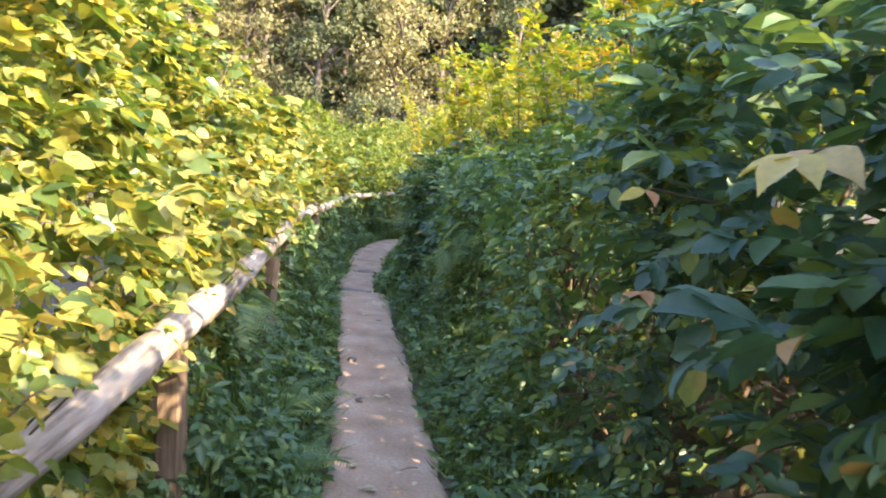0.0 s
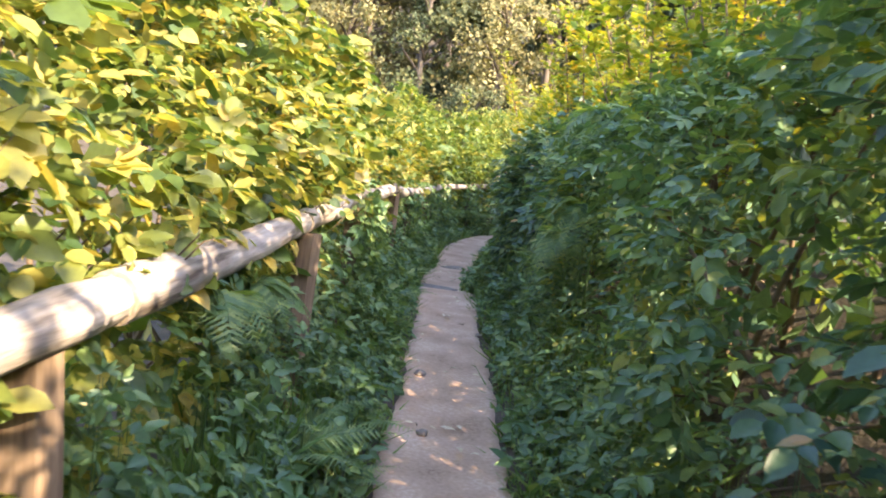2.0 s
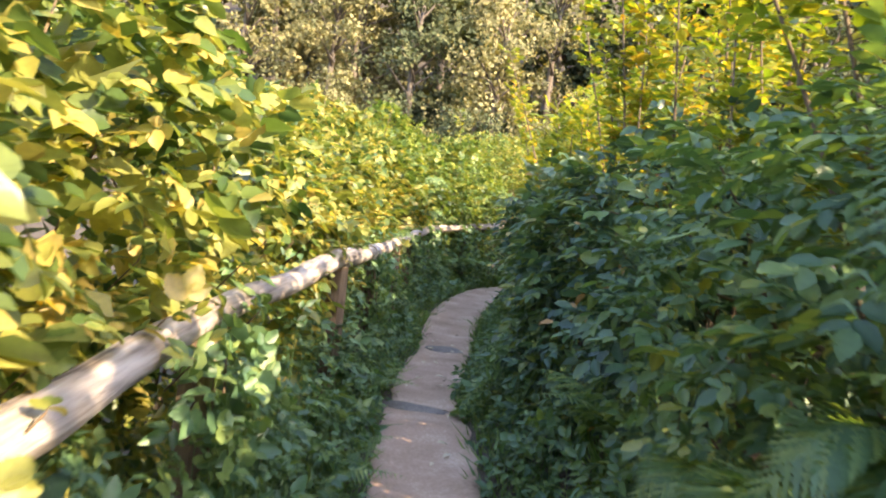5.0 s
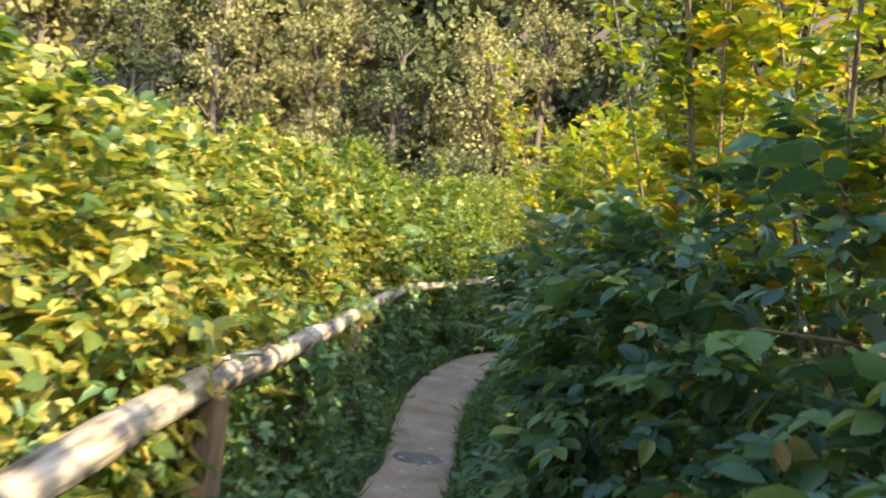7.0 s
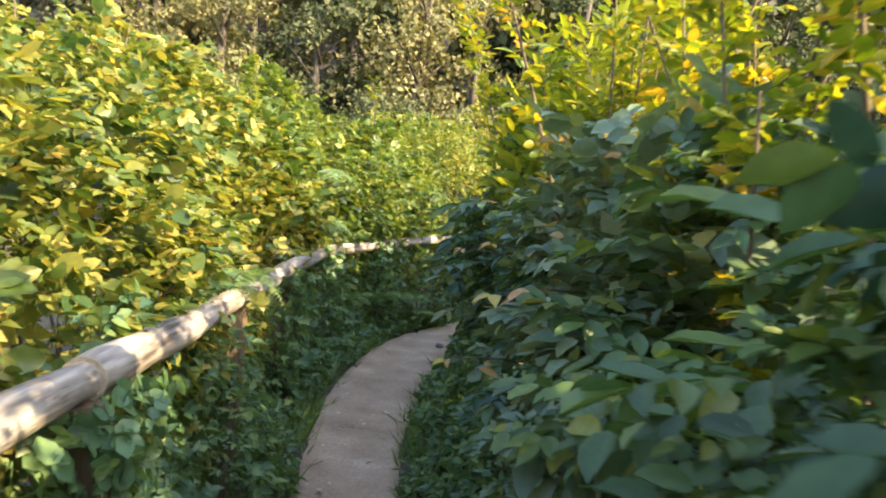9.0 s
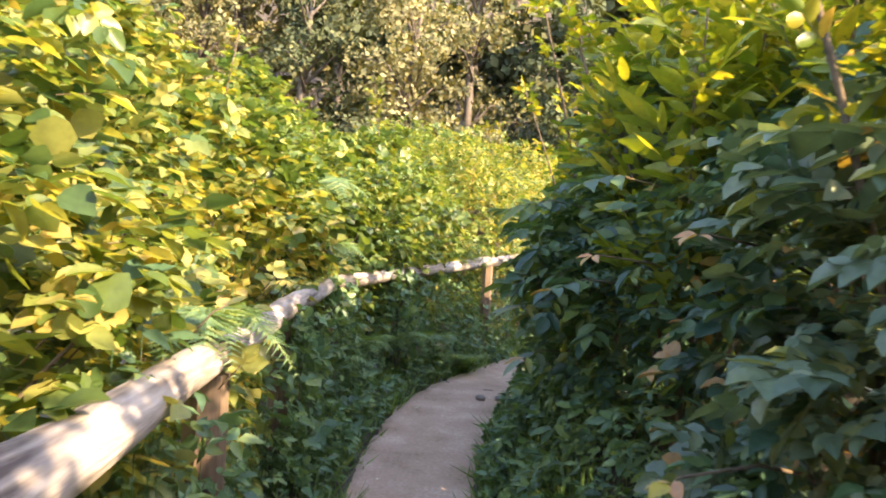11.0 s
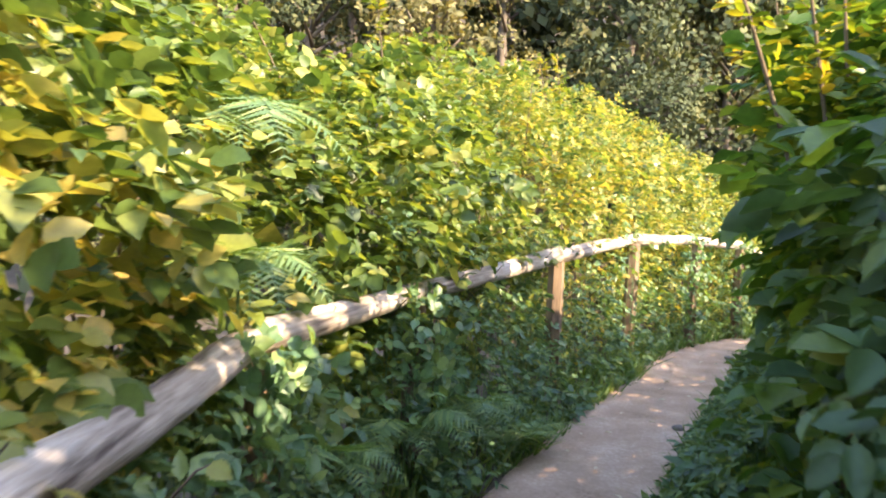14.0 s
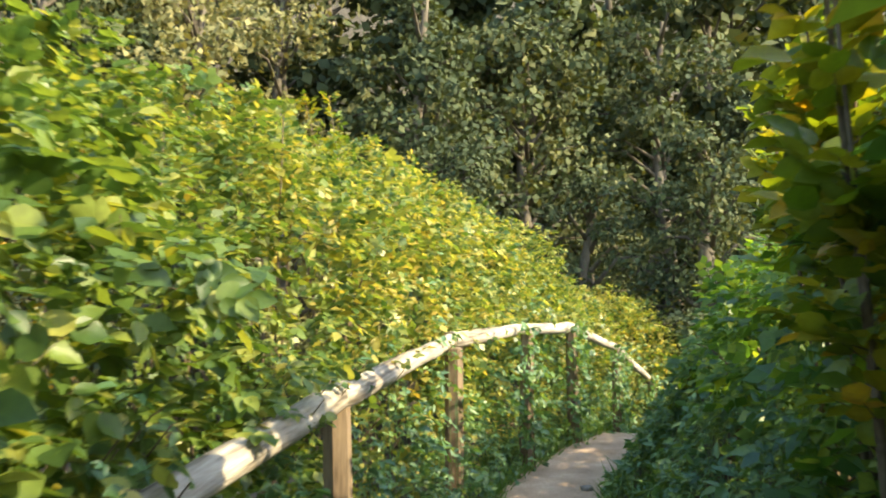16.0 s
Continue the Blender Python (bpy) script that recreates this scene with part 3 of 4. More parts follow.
# ---- undergrowth, grass and ferns ----
def undergrowth(seed, s0, s1, side, d0, d1, h0, h1, density, label):
    """Low leafy plants over a strip beside the path, higher away from it."""
    rng = np.random.default_rng(seed)
    n = int(density * (s1 - s0) * (d1 - d0))
    s, u = rng.uniform(s0 - 0.1, s1 + 0.1, n), rng.uniform(0, 1, n)
    d = d0 + (d1 - d0) * u
    x, y, g = place_z(s, side * d)
    k = np.array([noise.noise((a * 1.8, b * 2.5, side * 5.0)) + 0.5 * noise.noise((a * 5, b * 6, side * 3.0)) for a, b in zip(s, d)])
    h = (h0 + (h1 - h0) * u) * (1 + 1.0 * k) * (1 - 0.55 * rng.uniform(0, 1, n) ** 2)
    # bare ground before the first post
    h = np.where((side < 0) & (y > 1.9) & (y < 3.72) & (x < -0.34), h * 0.3, h)
    at = np.stack([x, y, g + np.maximum(h, 0.02)], 1)
    rx, ry = np.interp(s, ARC, RIGHT[:, 0]), np.interp(s, ARC, RIGHT[:, 1])
    out = np.stack([-rx * side * 0.6, -ry * side * 0.6, 0.5 + 0 * rx], 1)
    P, D, U, S, tip = spray(at, out * 0.4 + rng.normal(0, 0.7, (n, 3)) * [1, 1, 0.4], out + [0, 0, 0.4] + rng.normal(0, 0.25, (n, 3)), 0.05 * rng.choice([0.5, 0.7, 0.9, 1.1, 1.5], n) * rng.uniform(0.8, 1.2, n), 1, rng)
    base = new("undergrowth")
    base.location = tuple(float(a) for a in place_z(0.5 * (s0 + s1), side * 0.5 * (d0 + d1)))
    tagged(base, label, "undergrowth", "undergrowth beside the path")
    off = np.array(base.location)
    v, f = leaves(PLAIN, P - off, D, U, S, rng)
    part("foliage", mesh_of("foliage", v, f, LEAF_LOW), base, kind="stuff")
    tv, tf = twig_mesh(np.stack([x, y, g - 0.02], 1)[::6] - off, at[::6] - off, 0.0025)
    part("stalks", mesh_of("stalks", tv, tf, LEAF_LOW), base, kind="stuff")


def grass(seed, s0, s1, side, d0, d1, height, density):
    rng = np.random.default_rng(seed)
    n = int(density * (s1 - s0) * (d1 - d0))
    s, d = rng.uniform(s0, s1, n), d0 + (d1 - d0) * rng.uniform(0, 1, n)
    x, y, g = place_z(s, side * d)
    k = np.array([noise.noise((a * 2.5, b * 4, 20 + side)) for a, b in zip(s, d)])
    keep = k > -0.2
    at = np.stack([x, y, g - 0.02], 1)[keep]
    n = len(at)
    v, f = leaves(BLADE, at, rng.normal(0, 0.45, (n, 3)) * [1, 1, 0] + [0, 0, 1.0], rng.normal(0, 1, (n, 3)) + [0, 0, 0.2], height * rng.uniform(0.5, 1.4, n), rng, curl=0.5)
    ob = new("grass", mesh_of("grass", v, f, LEAF_GRASS))
    tagged(ob, "green grass blades fringing the trodden path", "grass", kind="stuff")


for i, s in enumerate(np.arange(0, 30, 2.0)):
    far = s > 18
    undergrowth(500 + i, s, s + 2, -1, 0.38 if s < 4 else 0.32 if s < 14 else 0.42, 1.0 + float(back_left(s + 1)), 0.11, 1.25 if s > 20 else 1.0 if s > 16 else 0.85 if s > 6 else 0.66, 1150 if not far else 900, "low ivy and nettles under the log railing")
    undergrowth(540 + i, s, s + 2, 1, 0.38 if s < 4 else 0.32 if s < 14 else 0.4, 0.75 + float(back_right(s)), 0.1, 0.22 if 0 < s < 4 else 0.5, 700 if 0 < s < 4 else 1100 if not far else 900, "low shaded weeds at the foot of the hedge")
    grass(580 + i, s, s + 2, -1, 0.31 + 0.09 * float(s > 14) + 0.03 * float(s < 4), 0.75, 0.18, 1700)
    if s == 10:
        undergrowth(560, 10.3, 11.5, 1, 0.24, 0.6, 0.2, 0.45, 1500, "weeds leaning over the edge of the path")
    if s == 4:
        grass(660, 4.2, 5.3, -1, 0.6, 0.85, 0.3, 1500)
    grass(620 + i, s, s + 2, 1, 0.31 + 0.1 * float(s > 14) + 0.03 * float(s < 4), 0.8, 0.17, 1900)

for i, s in enumerate(np.arange(0, 24, 3.0)):
    w = 0.13 * float(s > 12) - 0.03 * float(s > 4)
    grass(680 + i, s, s + 3, -1, 0.31 + w, 0.44 + w, 0.065, 1900)
    grass(700 + i, s, s + 3, 1, 0.31 + w, 0.46 + w, 0.07, 2200)

LOBED = [(0, 0, 0)]
for k in range(6):
    w = 0.1 * (1 - k / 6.5)
    LOBED += [(w, 0.08 + k * 0.15, 0.015), (w * 0.45, 0.16 + k * 0.15, 0.0)]
LOBED = LOBED + [(0, 1, -0.03)] + [(-x, y, z) for x, y, z in LOBED[:0:-1]]
PINNA = (np.array(LOBED), [tuple(range(len(LOBED)))[::-1]])


def fern(seed, x, y, z, count, length, turn, spread=360.0, label="feathery green fern among the undergrowth", rise=0.85, reach_out=0.75, stalk=0.0, droop=0.55, pieces=False):
    """Arching fronds from one foot; turn and spread, in degrees, set where they lean."""
    rng = np.random.default_rng(seed)
    base = new("fern")
    base.location = (x, y, z)
    tagged(base, label, "fern", "ferns along the path")
    for k in range(count):
        q = radians(turn + spread * ((k + 0.5) / count - 0.5) + rng.uniform(-12, 12))
        L = length * rng.uniform(0.75, 1.15)
        u = np.linspace(0, 1, 30)
        lift, reach = rise * L * (u - droop * u ** 2.2), reach_out * L * u ** 1.5
        rach = np.stack([reach * math.cos(q), reach * math.sin(q), lift + stalk], 1)
        f = np.gradient(rach, axis=0)
        f = unit(f)
        side = np.array([-math.sin(q), math.cos(q), 0.0])
        sel = np.arange(5, 30)
        size = 0.31 * L * np.interp(u[sel], [0.15, 0.4, 1], [0.75, 1.0, 0.08])
        P = np.concatenate([rach[sel], rach[sel]])
        D = np.concatenate([side + f[sel] * 0.45, -side + f[sel] * 0.45]) + [0, 0, -0.18]
        n = np.cross(side, f[sel])
        n = n * np.sign(n[:, 2:3] + 1e-6)
        U = np.concatenate([n, n]) + rng.normal(0, 0.12, (len(P), 3))
        tv, tf = tube([tuple(p) for p in rach[::3]], [0.005 * (1 - 0.09 * i) for i in range(10)], 4)
        if stalk:
            sv, sf = tube([(0, 0, 0), (0.01, 0.01, stalk * 0.5), (0, 0, stalk)], [0.007, 0.006, 0.005], 4)
            tv, tf = joined([(tv, tf), (sv, sf)])
        if pieces:
            frond = part("frond", mesh_of("frond", tv, tf, LEAF_FERN), base)
            mesh = leaf_mesh(PINNA, LEAF_FERN)
            for p, a, b, c in zip(P, D, U, np.r_[size, size]):
                single_leaf(frond, mesh, p, a, b, c, "leaflet")
            continue
        v, fc = leaves(PINNA, P, D, U, np.r_[size, size], rng, curl=0.1)
        m = len(v)
        part("frond", mesh_of("frond", np.vstack([v, np.array(tv)]), fc + [[i + m for i in q2] for q2 in tf], LEAF_FERN, smooth=False), base)


def ground_at(x, y):
    s, d = from_line([x], [y])
    return float(ground_z(s, d, np.array([x]), np.array([y]))[0])


FERNS = [(-0.5, 4.55, 5, 0.42, -30), (-0.58, 5.1, 5, 0.42, -60), (-0.82, 5.95, 4, 0.34, -60), (-0.95, 6.5, 4, 0.36, -60), (-1.15, 8.0, 4, 0.4, -60), (-1.3, 9.3, 4, 0.4, -60), (-0.62, 4.2, 5, 0.5, -60), (-0.78, 4.95, 6, 0.6, -50), (-0.85, 5.35, 5, 0.55, -60), (-0.72, 5.6, 4, 0.5, -40), (-1.0, 6.6, 4, 0.5, 0), (-1.3, 8.6, 5, 0.55, 0),
         (-1.6, 10.6, 6, 0.6, -10), (-1.65, 11.0, 4, 0.5, 0), (-1.9, 12.4, 5, 0.55, 0), (-1.5, 19.0, 5, 0.65, -50), (0.1, 8.9, 4, 0.7, 180)]
for i, (x, y, c, L, turn) in enumerate(FERNS):
    fern(800 + i, x, y, ground_at(x, y) - 0.02, c, L, turn, 230)
# taller ferns below the railing
for i, (x, y, L, turn) in enumerate([(-2.3, 16.6, 0.65, -70), (-2.25, 17.35, 0.75, -80), (-2.0, 17.9, 0.75, -70), (-1.75, 18.5, 0.7, -70)]):
    fern(820 + i, x, y, ground_at(x, y) - 0.02, 5, L, turn, 130, rise=1.0, reach_out=0.55, stalk=0.25, droop=0.85)
# ferns on the bank among the hedge leaves
for i, (s, d, z, L, turn) in enumerate([(6.5, 0.62, 0.95, 0.62, 235), (6.8, 0.6, 0.8, 0.6, 225), (6.35, 0.64, 1.4, 0.6, 235), (7.2, 0.64, 0.65, 0.6, 215)]):
    x, y, g = (float(a) for a in place_z(s, d))
    fern(826 + i, x, y, g - 0.02, 5, L, turn, 130, "drooping green fern hanging out of the hedge", 0.8, 0.5, z + 0.05, 1.5, True)
for i, (x, y, L, turn) in enumerate([(-0.9, 4.6, 0.48, -40), (-0.95, 5.0, 0.45, -15)]):
    fern(830 + i, x, y, ground_at(x, y) - 0.02, 5, L, turn, 110, "blue-green fern arching over the log railing", 0.75, 0.6, 0.66, 1.35, True)
# bracken that grows up through the brambles
for i, (x, y, z, L, turn) in enumerate([(-2.6, 17.3, 1.4, 0.75, -65), (-2.4, 16.75, 0.9, 0.65, -60), (-2.12, 13.5, 0.85, 0.46, -50)]):
    fern(840 + i, x, y, ground_at(x, y) - 0.02, 5, L, turn, 110, "pale bracken growing up through the brambles", 0.7, 0.7, z + 0.25, 1.3)


def creeper(seed, s0, s1, density, label):
    """Bramble shoots that lie over the log rail."""
    rng = np.random.default_rng(seed)
    n = int(density * (s1 - s0))
    s = rng.uniform(s0, s1, n)
    d = -(np.interp(s, RAIL_S, -RAIL_D) + rng.normal(0.04, 0.1, n))
    rail_z = np.interp(s, RAIL_S, [p[2] for p in RAIL])
    x, y = on_line(s, d)
    at = np.stack([x, y, rail_z + rng.uniform(-0.1, 0.14, n)], 1)
    rx, ry = np.interp(s, ARC, RIGHT[:, 0]), np.interp(s, ARC, RIGHT[:, 1])
    out = np.stack([rx * 0.5, ry * 0.5, 0.6 + 0 * rx], 1)
    P, D, U, S, tip = spray(at, out * 0.7 + rng.normal(0, 0.6, (n, 3)) * [1, 1, 0.4], out + [0, 0, 0.3] + rng.normal(0, 0.25, (n, 3)), 0.062 * rng.uniform(0.6, 1.3, n), 1, rng)
    base = new("bramble_shoot")
    base.location = (float(x.mean()), float(y.mean()), float(rail_z.mean()))
    tagged(base, label, "bramble", "brambles over the railing")
    off = np.array(base.location)
    mesh = leaf_mesh(TOOTHED, LEAF_LEFT)
    for j in range(len(P)):
        single_leaf(base, mesh, P[j] - off, D[j], U[j], S[j])
    for a, b in list(zip(at, tip))[::2]:
        tv, tf = tube([tuple(a - off - out[0] * 0.15), tuple(a - off), tuple(b - off)], [0.003, 0.0025, 0.0015], 4)
        part("twig", mesh_of("twig", tv, tf, TWIG), base)


for i, (s0, s1, dens) in enumerate([(0.6, 2.6, 44), (2.9, 3.4, 12), (4.02, 4.4, 40), (5.85, 6.6, 40), (6.5, 7.6, 20), (7.2, 8.2, 26), (8.9, 9.5, 16), (9.7, 10.1, 44), (10.6, 11.2, 16), (12.9, 13.6, 20), (15.0, 16.2, 14), (16.6, 17.3, 30), (17.3, 18.1, 18), (18.1, 19.3, 50), (19.9, 20.7, 44), (21.0, 21.5, 24), (25.0, 30.0, 34)]):
    creeper(860 + i, s0, s1, dens, "yellow-green bramble shoots lying over the log rail")


def post_ivy(seed, x, y, z, height):
    """Ivy and nettle leaves that hide a rail post on the path's side."""
    rng = np.random.default_rng(seed)
    s, d = from_line([x], [y])
    rx, ry = float(np.interp(s[0], ARC, RIGHT[:, 0])), float(np.interp(s[0], ARC, RIGHT[:, 1]))
    n = 170
    w, out = rng.normal(0, 0.15, n), rng.uniform(0.08, 0.26, n)
    u = rng.uniform(0, 1, n) ** 0.8
    near = rng.uniform(0.0, 0.25, n)
    at = np.stack([rx * (out - 0.06) - ry * w + ry * near, ry * (out - 0.06) + rx * w - rx * near, u * height], 1)
    face = np.array([rx * 0.7, ry * 0.7, 0.6])
    P, D, U, S, tip = spray(at, face * 0.5 + rng.normal(0, 0.6, (n, 3)), face + rng.normal(0, 0.25, (n, 3)), 0.055 * rng.uniform(0.6, 1.4, n), 1, rng)
    base = new("climbing_ivy")
    base.location = (x, y, z)
    tagged(base, "shaded green ivy climbing a wooden rail post", "ivy", "ivy on the rail posts")
    v, f = leaves(WIDE, P, D, U, S, rng)
    part("foliage", mesh_of("foliage", v, f, LEAF_LOW), base, kind="stuff")
    sv, sf = tube([(rx * 0.1, ry * 0.1, -0.05), (rx * 0.09, ry * 0.09, height * 0.5), (rx * 0.08, ry * 0.08, height * 0.9)], [0.006, 0.005, 0.003], 5)
    part("stem", mesh_of("stem", sv, sf, TWIG), base)


for i in (4, 6, 8, 9, 10, 13, 14, 15, 16):
    x, y, z = RAIL[i]
    post_ivy(1100 + i, x, y, ground_at(x, y), z - ground_at(x, y) - 0.04)


def sprig(seed, x, y, z, size, count, mat, label, side=-1.0, shape=BROAD):
    """A twig that stands out of the hedge with a few large leaves."""
    rng = np.random.default_rng(seed)
    base = new("hedge_sprig")
    base.location = (x, y, z)
    tagged(base, label, "twig", "twigs standing out of the hedge")
    f = np.array([side * 0.6, -0.55, -0.15])
    root = -f * 0.9 + np.array([0, 0, -0.25])
    tv, tf = tube([tuple(root), tuple(root * 0.4 + [0, 0, 0.03]), (0, 0, 0), tuple(f * size * count * 0.3)], [0.006, 0.0045, 0.003, 0.0015], 5)
    stem = part("stem", mesh_of("stem", tv, tf, TWIG), base)
    P, D, U, S, tip = spray(np.zeros((1, 3)), f[None], np.array([[side * 0.35, -0.35, 0.8]]), np.array([size]), count, rng, 0.55)
    mesh = leaf_mesh(shape, mat)
    for j in range(len(P)):
        single_leaf(stem, mesh, P[j], D[j], U[j], S[j])


for i, (x, y, z, size, c) in enumerate([(0.8, 2.25, 1.55, 0.12, 2), (0.67, 2.9, 1.47, 0.075, 1), (0.69, 2.9, 1.22, 0.07, 1), (-0.8, 13.05, 1.39, 0.065, 1), (-0.78, 12.05, 1.26, 0.085, 1), (-0.68, 11.95, 1.3, 0.08, 1), (-0.93, 12.65, 0.92, 0.07, 1), (-0.95, 13.65, 1.33, 0.065, 1)]):
    sprig(940 + i, x, y, z, size, c, LEAF_AUTUMN, "orange and yellow leaves on a hedge twig")
for i, (x, y, z, size, c) in enumerate([(0.84, 2.4, 1.0, 0.06, 4), (0.72, 3.8, 0.85, 0.08, 3), (0.66, 3.95, 0.66, 0.07, 3), (0.78, 3.5, 1.35, 0.09, 3), (0.66, 5.6, 1.0, 0.07, 2), (-0.92, 14.1, 1.24, 0.12, 3), (-0.87, 13.8, 1.6, 0.12, 3), (0.15, 9.2, 1.4, 0.07, 2), (0.12, 9.6, 1.0, 0.075, 2), (-0.7, 13.2, 0.7, 0.1, 3), (-0.58, 12.4, 0.75, 0.095, 2), (-0.62, 12.9, 1.0, 0.09, 2), (-0.55, 12.3, 1.45, 0.085, 3)]):
    sprig(960 + i, x, y, z, size, c, LEAF_RIGHT, "large blue-green leaves on a drooping hedge twig")

for i, (x, y, z, size, c, mat) in enumerate([(-0.98, 14.9, 1.12, 0.17, 2, LEAF_SKY_PALE), (-0.96, 15.25, 1.22, 0.15, 2, LEAF_RIGHT), (-1.0, 14.8, 1.58, 0.17, 2, LEAF_LAUREL), (-0.97, 15.05, 0.85, 0.14, 2, LEAF_SKY_PALE), (-0.95, 14.7, 1.38, 0.15, 2, LEAF_RIGHT)]):
    sprig(980 + i, x, y, z, size, c, mat, "long pointed leaves on a hedge twig leaning over the path", shape=LONG)
for i, (x, y, z) in enumerate([(-0.14, 8.65, 1.48), (-0.2, 9.3, 1.3), (0.42, 4.9, 1.2)]):
    sprig(990 + i, x, y, z, 0.085, 1, LEAF_SUN_GREEN, "bright green leaves on a hedge twig", shape=TOOTHED)

# ---- saplings that rise out of the hedge ----
def sapling(seed, s, d, height, mat, shape, size, shoots, label, upright=0.8):
    rng = np.random.default_rng(seed)
    x, y, z = (float(a) for a in place_z(s, d))
    base = new("sapling")
    base.location = (x, y, z - 0.05)
    tagged(base, label, "sapling", "saplings in the hedge")
    V, F, m = [], [], 0
    for k in range(shoots):
        q = rng.uniform(0, 2 * math.pi)
        lean = rng.uniform(0.05, 0.35)
        h = height * rng.uniform(0.7, 1.05)
        u = np.linspace(0, 1, 9)
        pts = np.stack([lean * h * u ** 1.4 * math.cos(q), lean * h * u ** 1.4 * math.sin(q), h * u], 1)
        sv, sf = tube([tuple(p) for p in pts], [0.012 * (1 - 0.85 * i) + 0.002 for i in u], 5)
        part("stem", mesh_of("stem", sv, sf, TWIG), base)
        n = int(40 * h / 2.0)
        w = rng.uniform(0.3, 1.0, n) ** 0.7
        at = np.stack([np.interp(w, u, pts[:, i]) for i in range(3)], 1)
        a = rng.uniform(0, 2 * math.pi, n)
        ahead = np.stack([np.cos(a), np.sin(a), upright * rng.uniform(0.2, 1.2, n)], 1)
        P, D, U, S, tip = spray(at, ahead, np.array([0, 0, 1.0]) + rng.normal(0, 0.3, (n, 3)), size * rng.uniform(0.7, 1.2, n), 2, rng, 0.7)
        v, f = leaves(shape, P, D, U, S, rng)
        V.append(v)
        F += [[i + m for i in q2] for q2 in f]
        m += len(v)
        tv, tf = twig_mesh(at[::2], tip[::2])
        part("twig", mesh_of("twig", tv, tf, TWIG), base, kind="stuff")
    part("foliage", mesh_of("foliage", np.vstack(V), F, mat), base, kind="stuff")


for i, (s, d, h) in enumerate([(5.4, 1.3, 2.1), (6.6, 1.3, 1.8), (7.4, 1.2, 2.0), (8.0, 1.5, 1.9), (8.6, 1.3, 2.2), (9.4, 1.15, 2.3), (9.9, 1.5, 2.4), (10.4, 1.2, 2.4), (11.2, 1.3, 2.4), (11.7, 1.6, 2.1), (12.2, 1.2, 1.9), (12.7, 1.6, 1.8), (13.2, 1.3, 1.6), (16.4, 1.5, 1.5), (19.9, 1.5, 2.0), (20.6, 1.6, 1.9), (21.2, 1.5, 1.6)]):
    sapling(900 + i, s, d, h, LEAF_YELLOW, OVAL, 0.07, 4, "yellowing sunlit sapling rising out of the hedge")
# extra saplings, mostly out of view, added to throw dappled shade on the left bank
for i in range(20):
    sapling(1200 + i, -1.2 + 0.48 * i, 1.9 + 0.25 * (i % 3), 2.3 + 0.2 * (i % 2), LEAF_YELLOW, OVAL, 0.07, 3, "tall sapling added behind the hedge, mostly unseen, to dapple the railing")
# yellow hedge-top fringe; row extended and heights set to shade the log rail
for i in range(28):
    sapling(1020 + i, 3.9 + 0.5 * i, 1.05 + 0.16 * (i % 3), 1.85 if 13 < i < 18 else 2.2 if i < 15 else 2.5, LEAF_YELLOW, OVAL, 0.06, 2 if 13 < i < 18 else 3 if i < 15 else 4, "sunlit yellow shoots along the hedge top, partly added to dapple the rail")
for i, (s, d, h) in enumerate([(18.4, 1.5, 2.0), (19.1, 1.0, 2.1), (19.7, 1.15, 2.2), (20.3, 1.2, 2.2), (18.9, 1.5, 2.2)]):
    sapling(1060 + i, s, d, h, LEAF_YELLOW, WIDE, 0.085, 3, "fresh yellow-green sapling with round leaves in the hedge", 1.0)
for i, (s, d, h) in enumerate([(4.6, -2.0, 2.9), (6.3, -1.7, 2.7), (8.4, -1.9, 2.7), (9.6, -1.5, 2.5), (10.9, -1.8, 2.5), (12.4, -2.1, 2.7), (13.9, -1.8, 2.7), (15.2, -2.2, 3.0), (16.9, -2.1, 3.1), (18.6, -1.9, 3.1), (20.0, -1.8, 3.2), (21.6, -1.6, 3.5), (23.4, -1.5, 3.3), (24.8, -1.3, 3.0)]):
    sapling(970 + i, s, d, h, LEAF_LEFT if i % 2 else LEAF_YELLOW, PLAIN, 0.06, 3, "sunlit yellow-green shoots rising above the brambles")
for i, (s, d, h) in enumerate([(14.2, 1.0, 2.0), (14.7, 1.3, 2.2), (15.3, 1.2, 1.9), (13.7, 1.5, 1.8)]):
    sapling(930 + i, s, d, h, LEAF_LAUREL, LONG, 0.15, 6, "glossy light green laurel shoots with long upright leaves", 1.6)

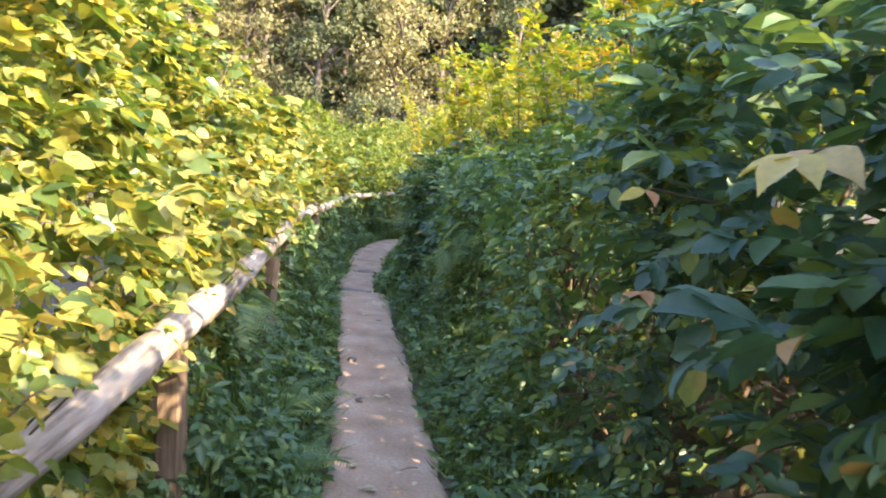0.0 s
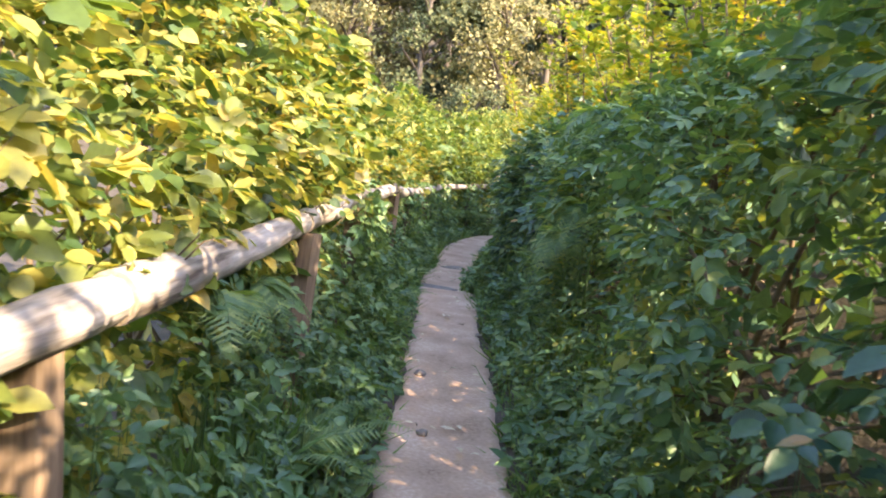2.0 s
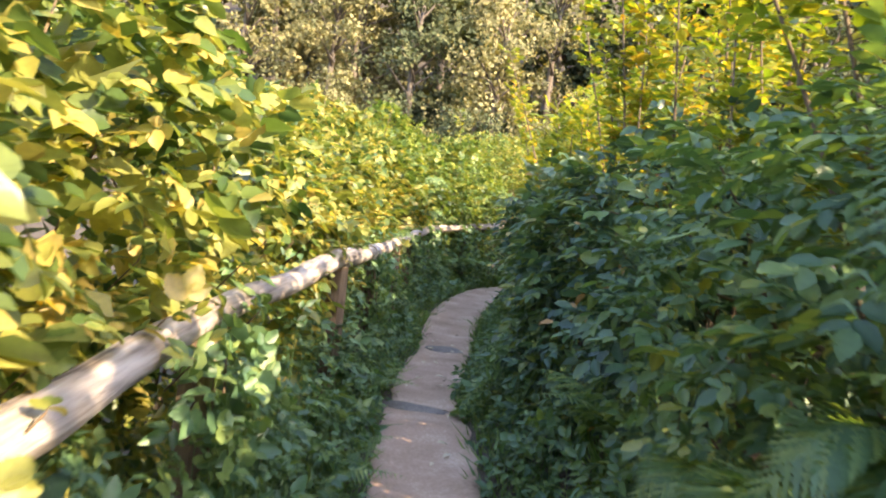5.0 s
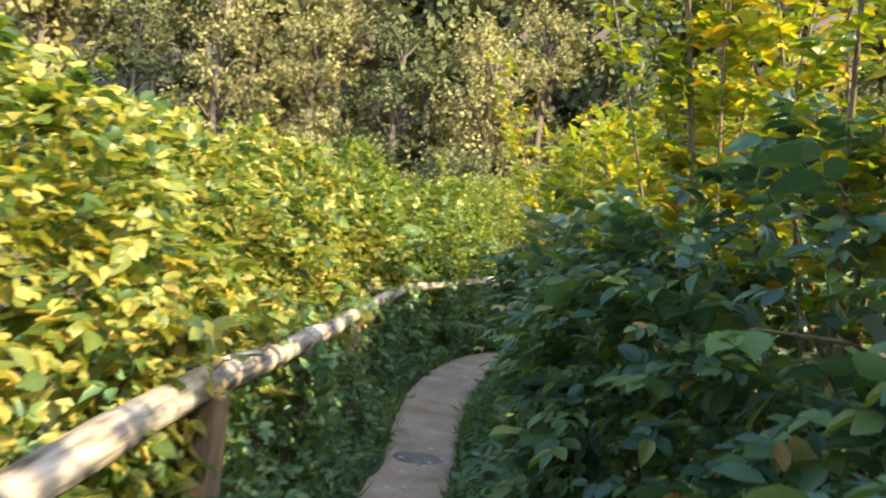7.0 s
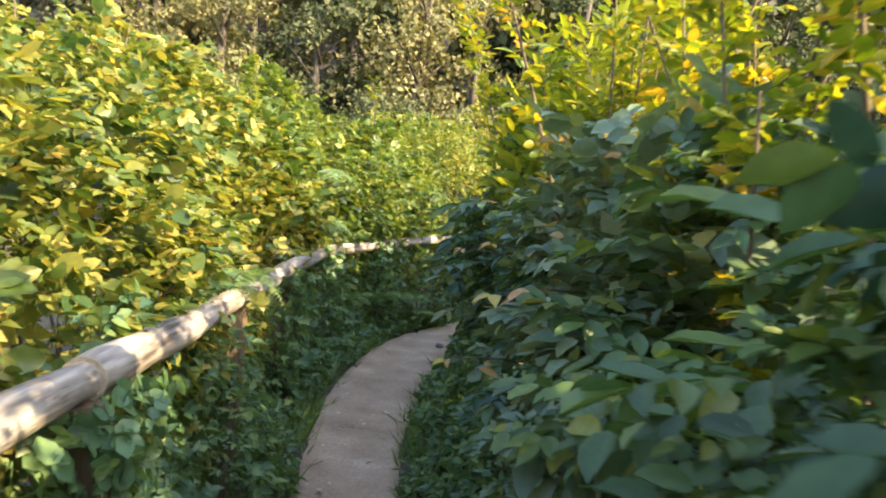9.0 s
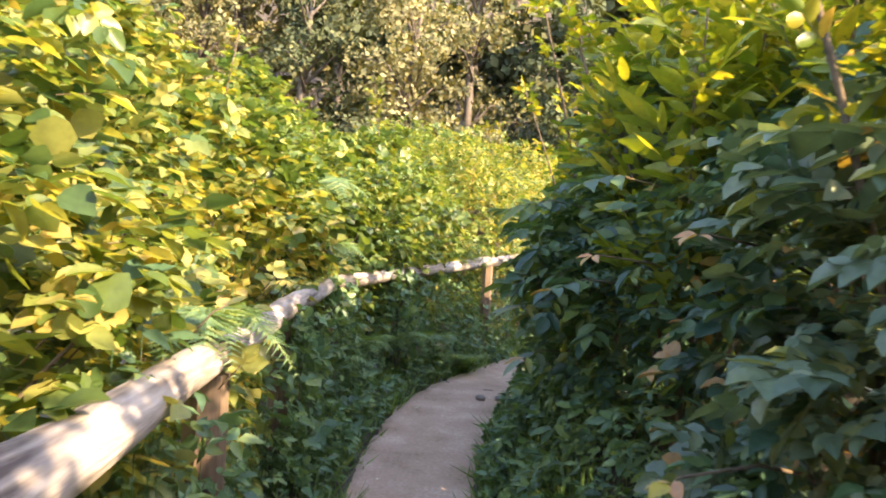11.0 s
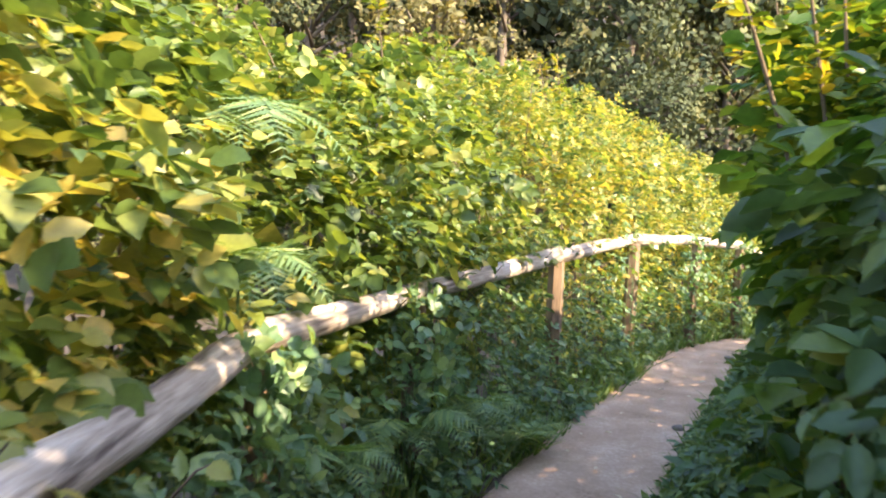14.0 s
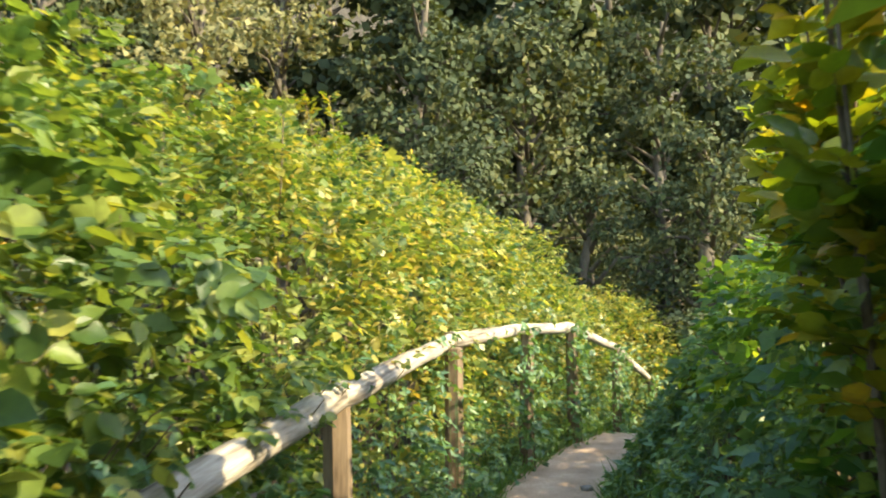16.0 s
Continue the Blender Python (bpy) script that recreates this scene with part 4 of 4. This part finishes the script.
# ---- far trees ----
def tree(seed, x, y, height, spread, mat, label, leafs):
    rng = np.random.default_rng(seed)
    s, d = from_line([x], [y])
    z = float(ground_z(s, d, np.array([x]), np.array([y]))[0])
    base = new("tree")
    base.location = (x, y, z)
    tagged(base, label, "tree", "woodland behind the hedges")
    pieces = [tube([(0.15 * math.sin(k), 0.1 * math.cos(k * 1.3), height * 0.9 * k / 7 - (0.3 if k == 0 else 0)) for k in range(8)], [0.24 * (1 - k / 8.5) + 0.02 for k in range(8)], 8)]
    tips, w = [], []
    for k in range(44):
        h = height * rng.uniform(0.1, 0.97)
        r = spread * (1.1 - 0.6 * abs(h / height - 0.35) / 0.6) * rng.uniform(0.5, 1.0)
        q = rng.uniform(0, 2 * math.pi)
        e = np.array([r * math.cos(q), r * math.sin(q), h + r * rng.uniform(0, 0.35)])
        pieces.append(tube([(0, 0, h * 0.92), tuple(e * [0.5, 0.5, 1]), tuple(e)], [0.06, 0.035, 0.012], 5))
        for c in range(3):
            tips.append(e * [1 - 0.25 * c, 1 - 0.25 * c, 1])
            w.append(rng.uniform(0.35, 0.85) * spread * 0.4)
    tv, tf = joined(pieces)
    part("trunk", mesh_of("trunk", tv, tf, BARK), base)
    tips, w = np.array(tips), np.array(w)
    n = leafs
    i = rng.integers(0, len(tips), n)
    at = tips[i] + unit(rng.normal(0, 1, (n, 3))) * (w[i] * rng.uniform(0.35, 1, n) ** 0.5)[:, None] * [1, 1, 0.75]
    at[:, 2] = np.maximum(at[:, 2], 0.1)
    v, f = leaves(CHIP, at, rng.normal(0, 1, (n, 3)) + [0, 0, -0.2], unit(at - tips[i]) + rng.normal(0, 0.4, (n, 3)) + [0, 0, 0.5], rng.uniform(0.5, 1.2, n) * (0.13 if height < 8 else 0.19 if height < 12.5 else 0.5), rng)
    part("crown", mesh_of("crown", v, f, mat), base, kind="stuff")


k = 0
for row, (yy, count, x0, x1, hh) in enumerate([(31.5, 11, -13, 16, 5.5), (35, 10, -16, 21, 10), (39, 12, -27, 27, 13), (44, 13, -36, 33, 18), (51, 13, -44, 42, 27)]):
    for j in range(count):
        r = random.Random(k)
        x = x0 + (x1 - x0) * (j + 0.5) / count + r.uniform(-0.8, 0.8)
        # every tree right of the path takes the leaf colour with shade in it
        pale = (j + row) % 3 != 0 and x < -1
        tree(700 + k, x, yy + r.uniform(-1.2, 1.2), hh * r.uniform(0.85, 1.2), (1.9 if row == 0 else 2.8 if row < 3 else 3.5) * r.uniform(0.85, 1.15), LEAF_TREE if pale else LEAF_TREE_SHADE,
             "olive-brown leafy tree on the slope beyond" if pale else "dark green tree on the slope beyond, shade put into its leaf colour", (9000 if abs(x) < 13 else 4000) if row < 2 else 4500 if row == 2 else 6000 if abs(x) < 26 else 2500)
        k += 1


# ---- small things on the path ----
def stone(name, label, seed, x, y, size, flat, lift):
    r = random.Random(seed)
    bm = bmesh.new()
    bmesh.ops.create_icosphere(bm, subdivisions=3, radius=1.0)
    for v in bm.verts:
        k = 1 + 0.25 * noise.noise(v.co * 1.6 + Vector((seed, 0, 0))) + 0.08 * noise.noise(v.co * 5 + Vector((seed, 3, 0)))
        v.co = Vector((v.co.x * size[0], v.co.y * size[1], v.co.z * flat)) * k
    me = bpy.data.meshes.new(name)
    bm.to_mesh(me)
    bm.free()
    me.materials.append(STONE)
    me.polygons.foreach_set("use_smooth", [True] * len(me.polygons))
    s, d = from_line([x], [y])
    ob = new(name, me)
    ob.matrix_world = pose(x, y, float(level(s)[0]) + lift, 0, 0, r.uniform(-15, 15))
    tagged(ob, label, "stone", "stones in the path")


stone("step_stone", "dark flat stone ledge sunk across the path", 3, -1.4, 13.15, (0.24, 0.19), 0.06, -0.02)
stone("step_stone", "dark flat stone ledge sunk across the path", 5, -1.2, 10.55, (0.3, 0.1), 0.05, -0.025)
for i, (x, y, r) in enumerate([(-1.05, 17.7, 0.05), (-1.22, 17.68, 0.045), (-0.38, 5.9, 0.03), (-0.6, 6.9, 0.035), (-0.4, 8.2, 0.03), (0.9, 23.0, 0.05), (-0.35, 19.8, 0.04)]):
    stone("stone", "small dark stone bedded in the dirt", 20 + i, x, y, (r, r * 0.8), r * 0.6, r * 0.1)
fallen = mesh_of("fallen_leaf", BROAD[0], BROAD[1], leaf_material("fallen_leaf", [(0.0, (0.45, 0.36, 0.24)), (1.0, (0.62, 0.55, 0.42))], glow=0.1))
for i in range(90):
    r = random.Random(60 + i)
    s = r.uniform(3, 24)
    d = r.uniform(-0.26, 0.26)
    x, y = on_line(s, d)
    lf = new("fallen_leaf", fallen)
    lf.matrix_world = pose(float(x), float(y), float(level(s)) + 0.006, r.uniform(-8, 8), r.uniform(-8, 8), r.uniform(0, 360)) @ Matrix.Scale(r.uniform(0.035, 0.07), 4)
    tagged(lf, "pale dry fallen leaf lying on the path", "leaf", "fallen leaves")
for i in range(16):
    r = random.Random(200 + i)
    s = r.uniform(3, 23)
    x, y = on_line(s, r.uniform(-0.25, 0.25))
    L = r.uniform(0.05, 0.14)
    tv, tf = tube([(0, 0, 0), (L * 0.5, r.uniform(-0.01, 0.01), 0.003), (L, r.uniform(-0.015, 0.015), 0)], [0.003, 0.0026, 0.0015], 5)
    tw = new("fallen_twig", mesh_of("fallen_twig", tv, tf, TWIG))
    tw.matrix_world = pose(float(x), float(y), float(level(s)) + 0.002, 0, 0, r.uniform(0, 360))
    tagged(tw, "short dry brown twig lying on the path", "twig", "fallen twigs")
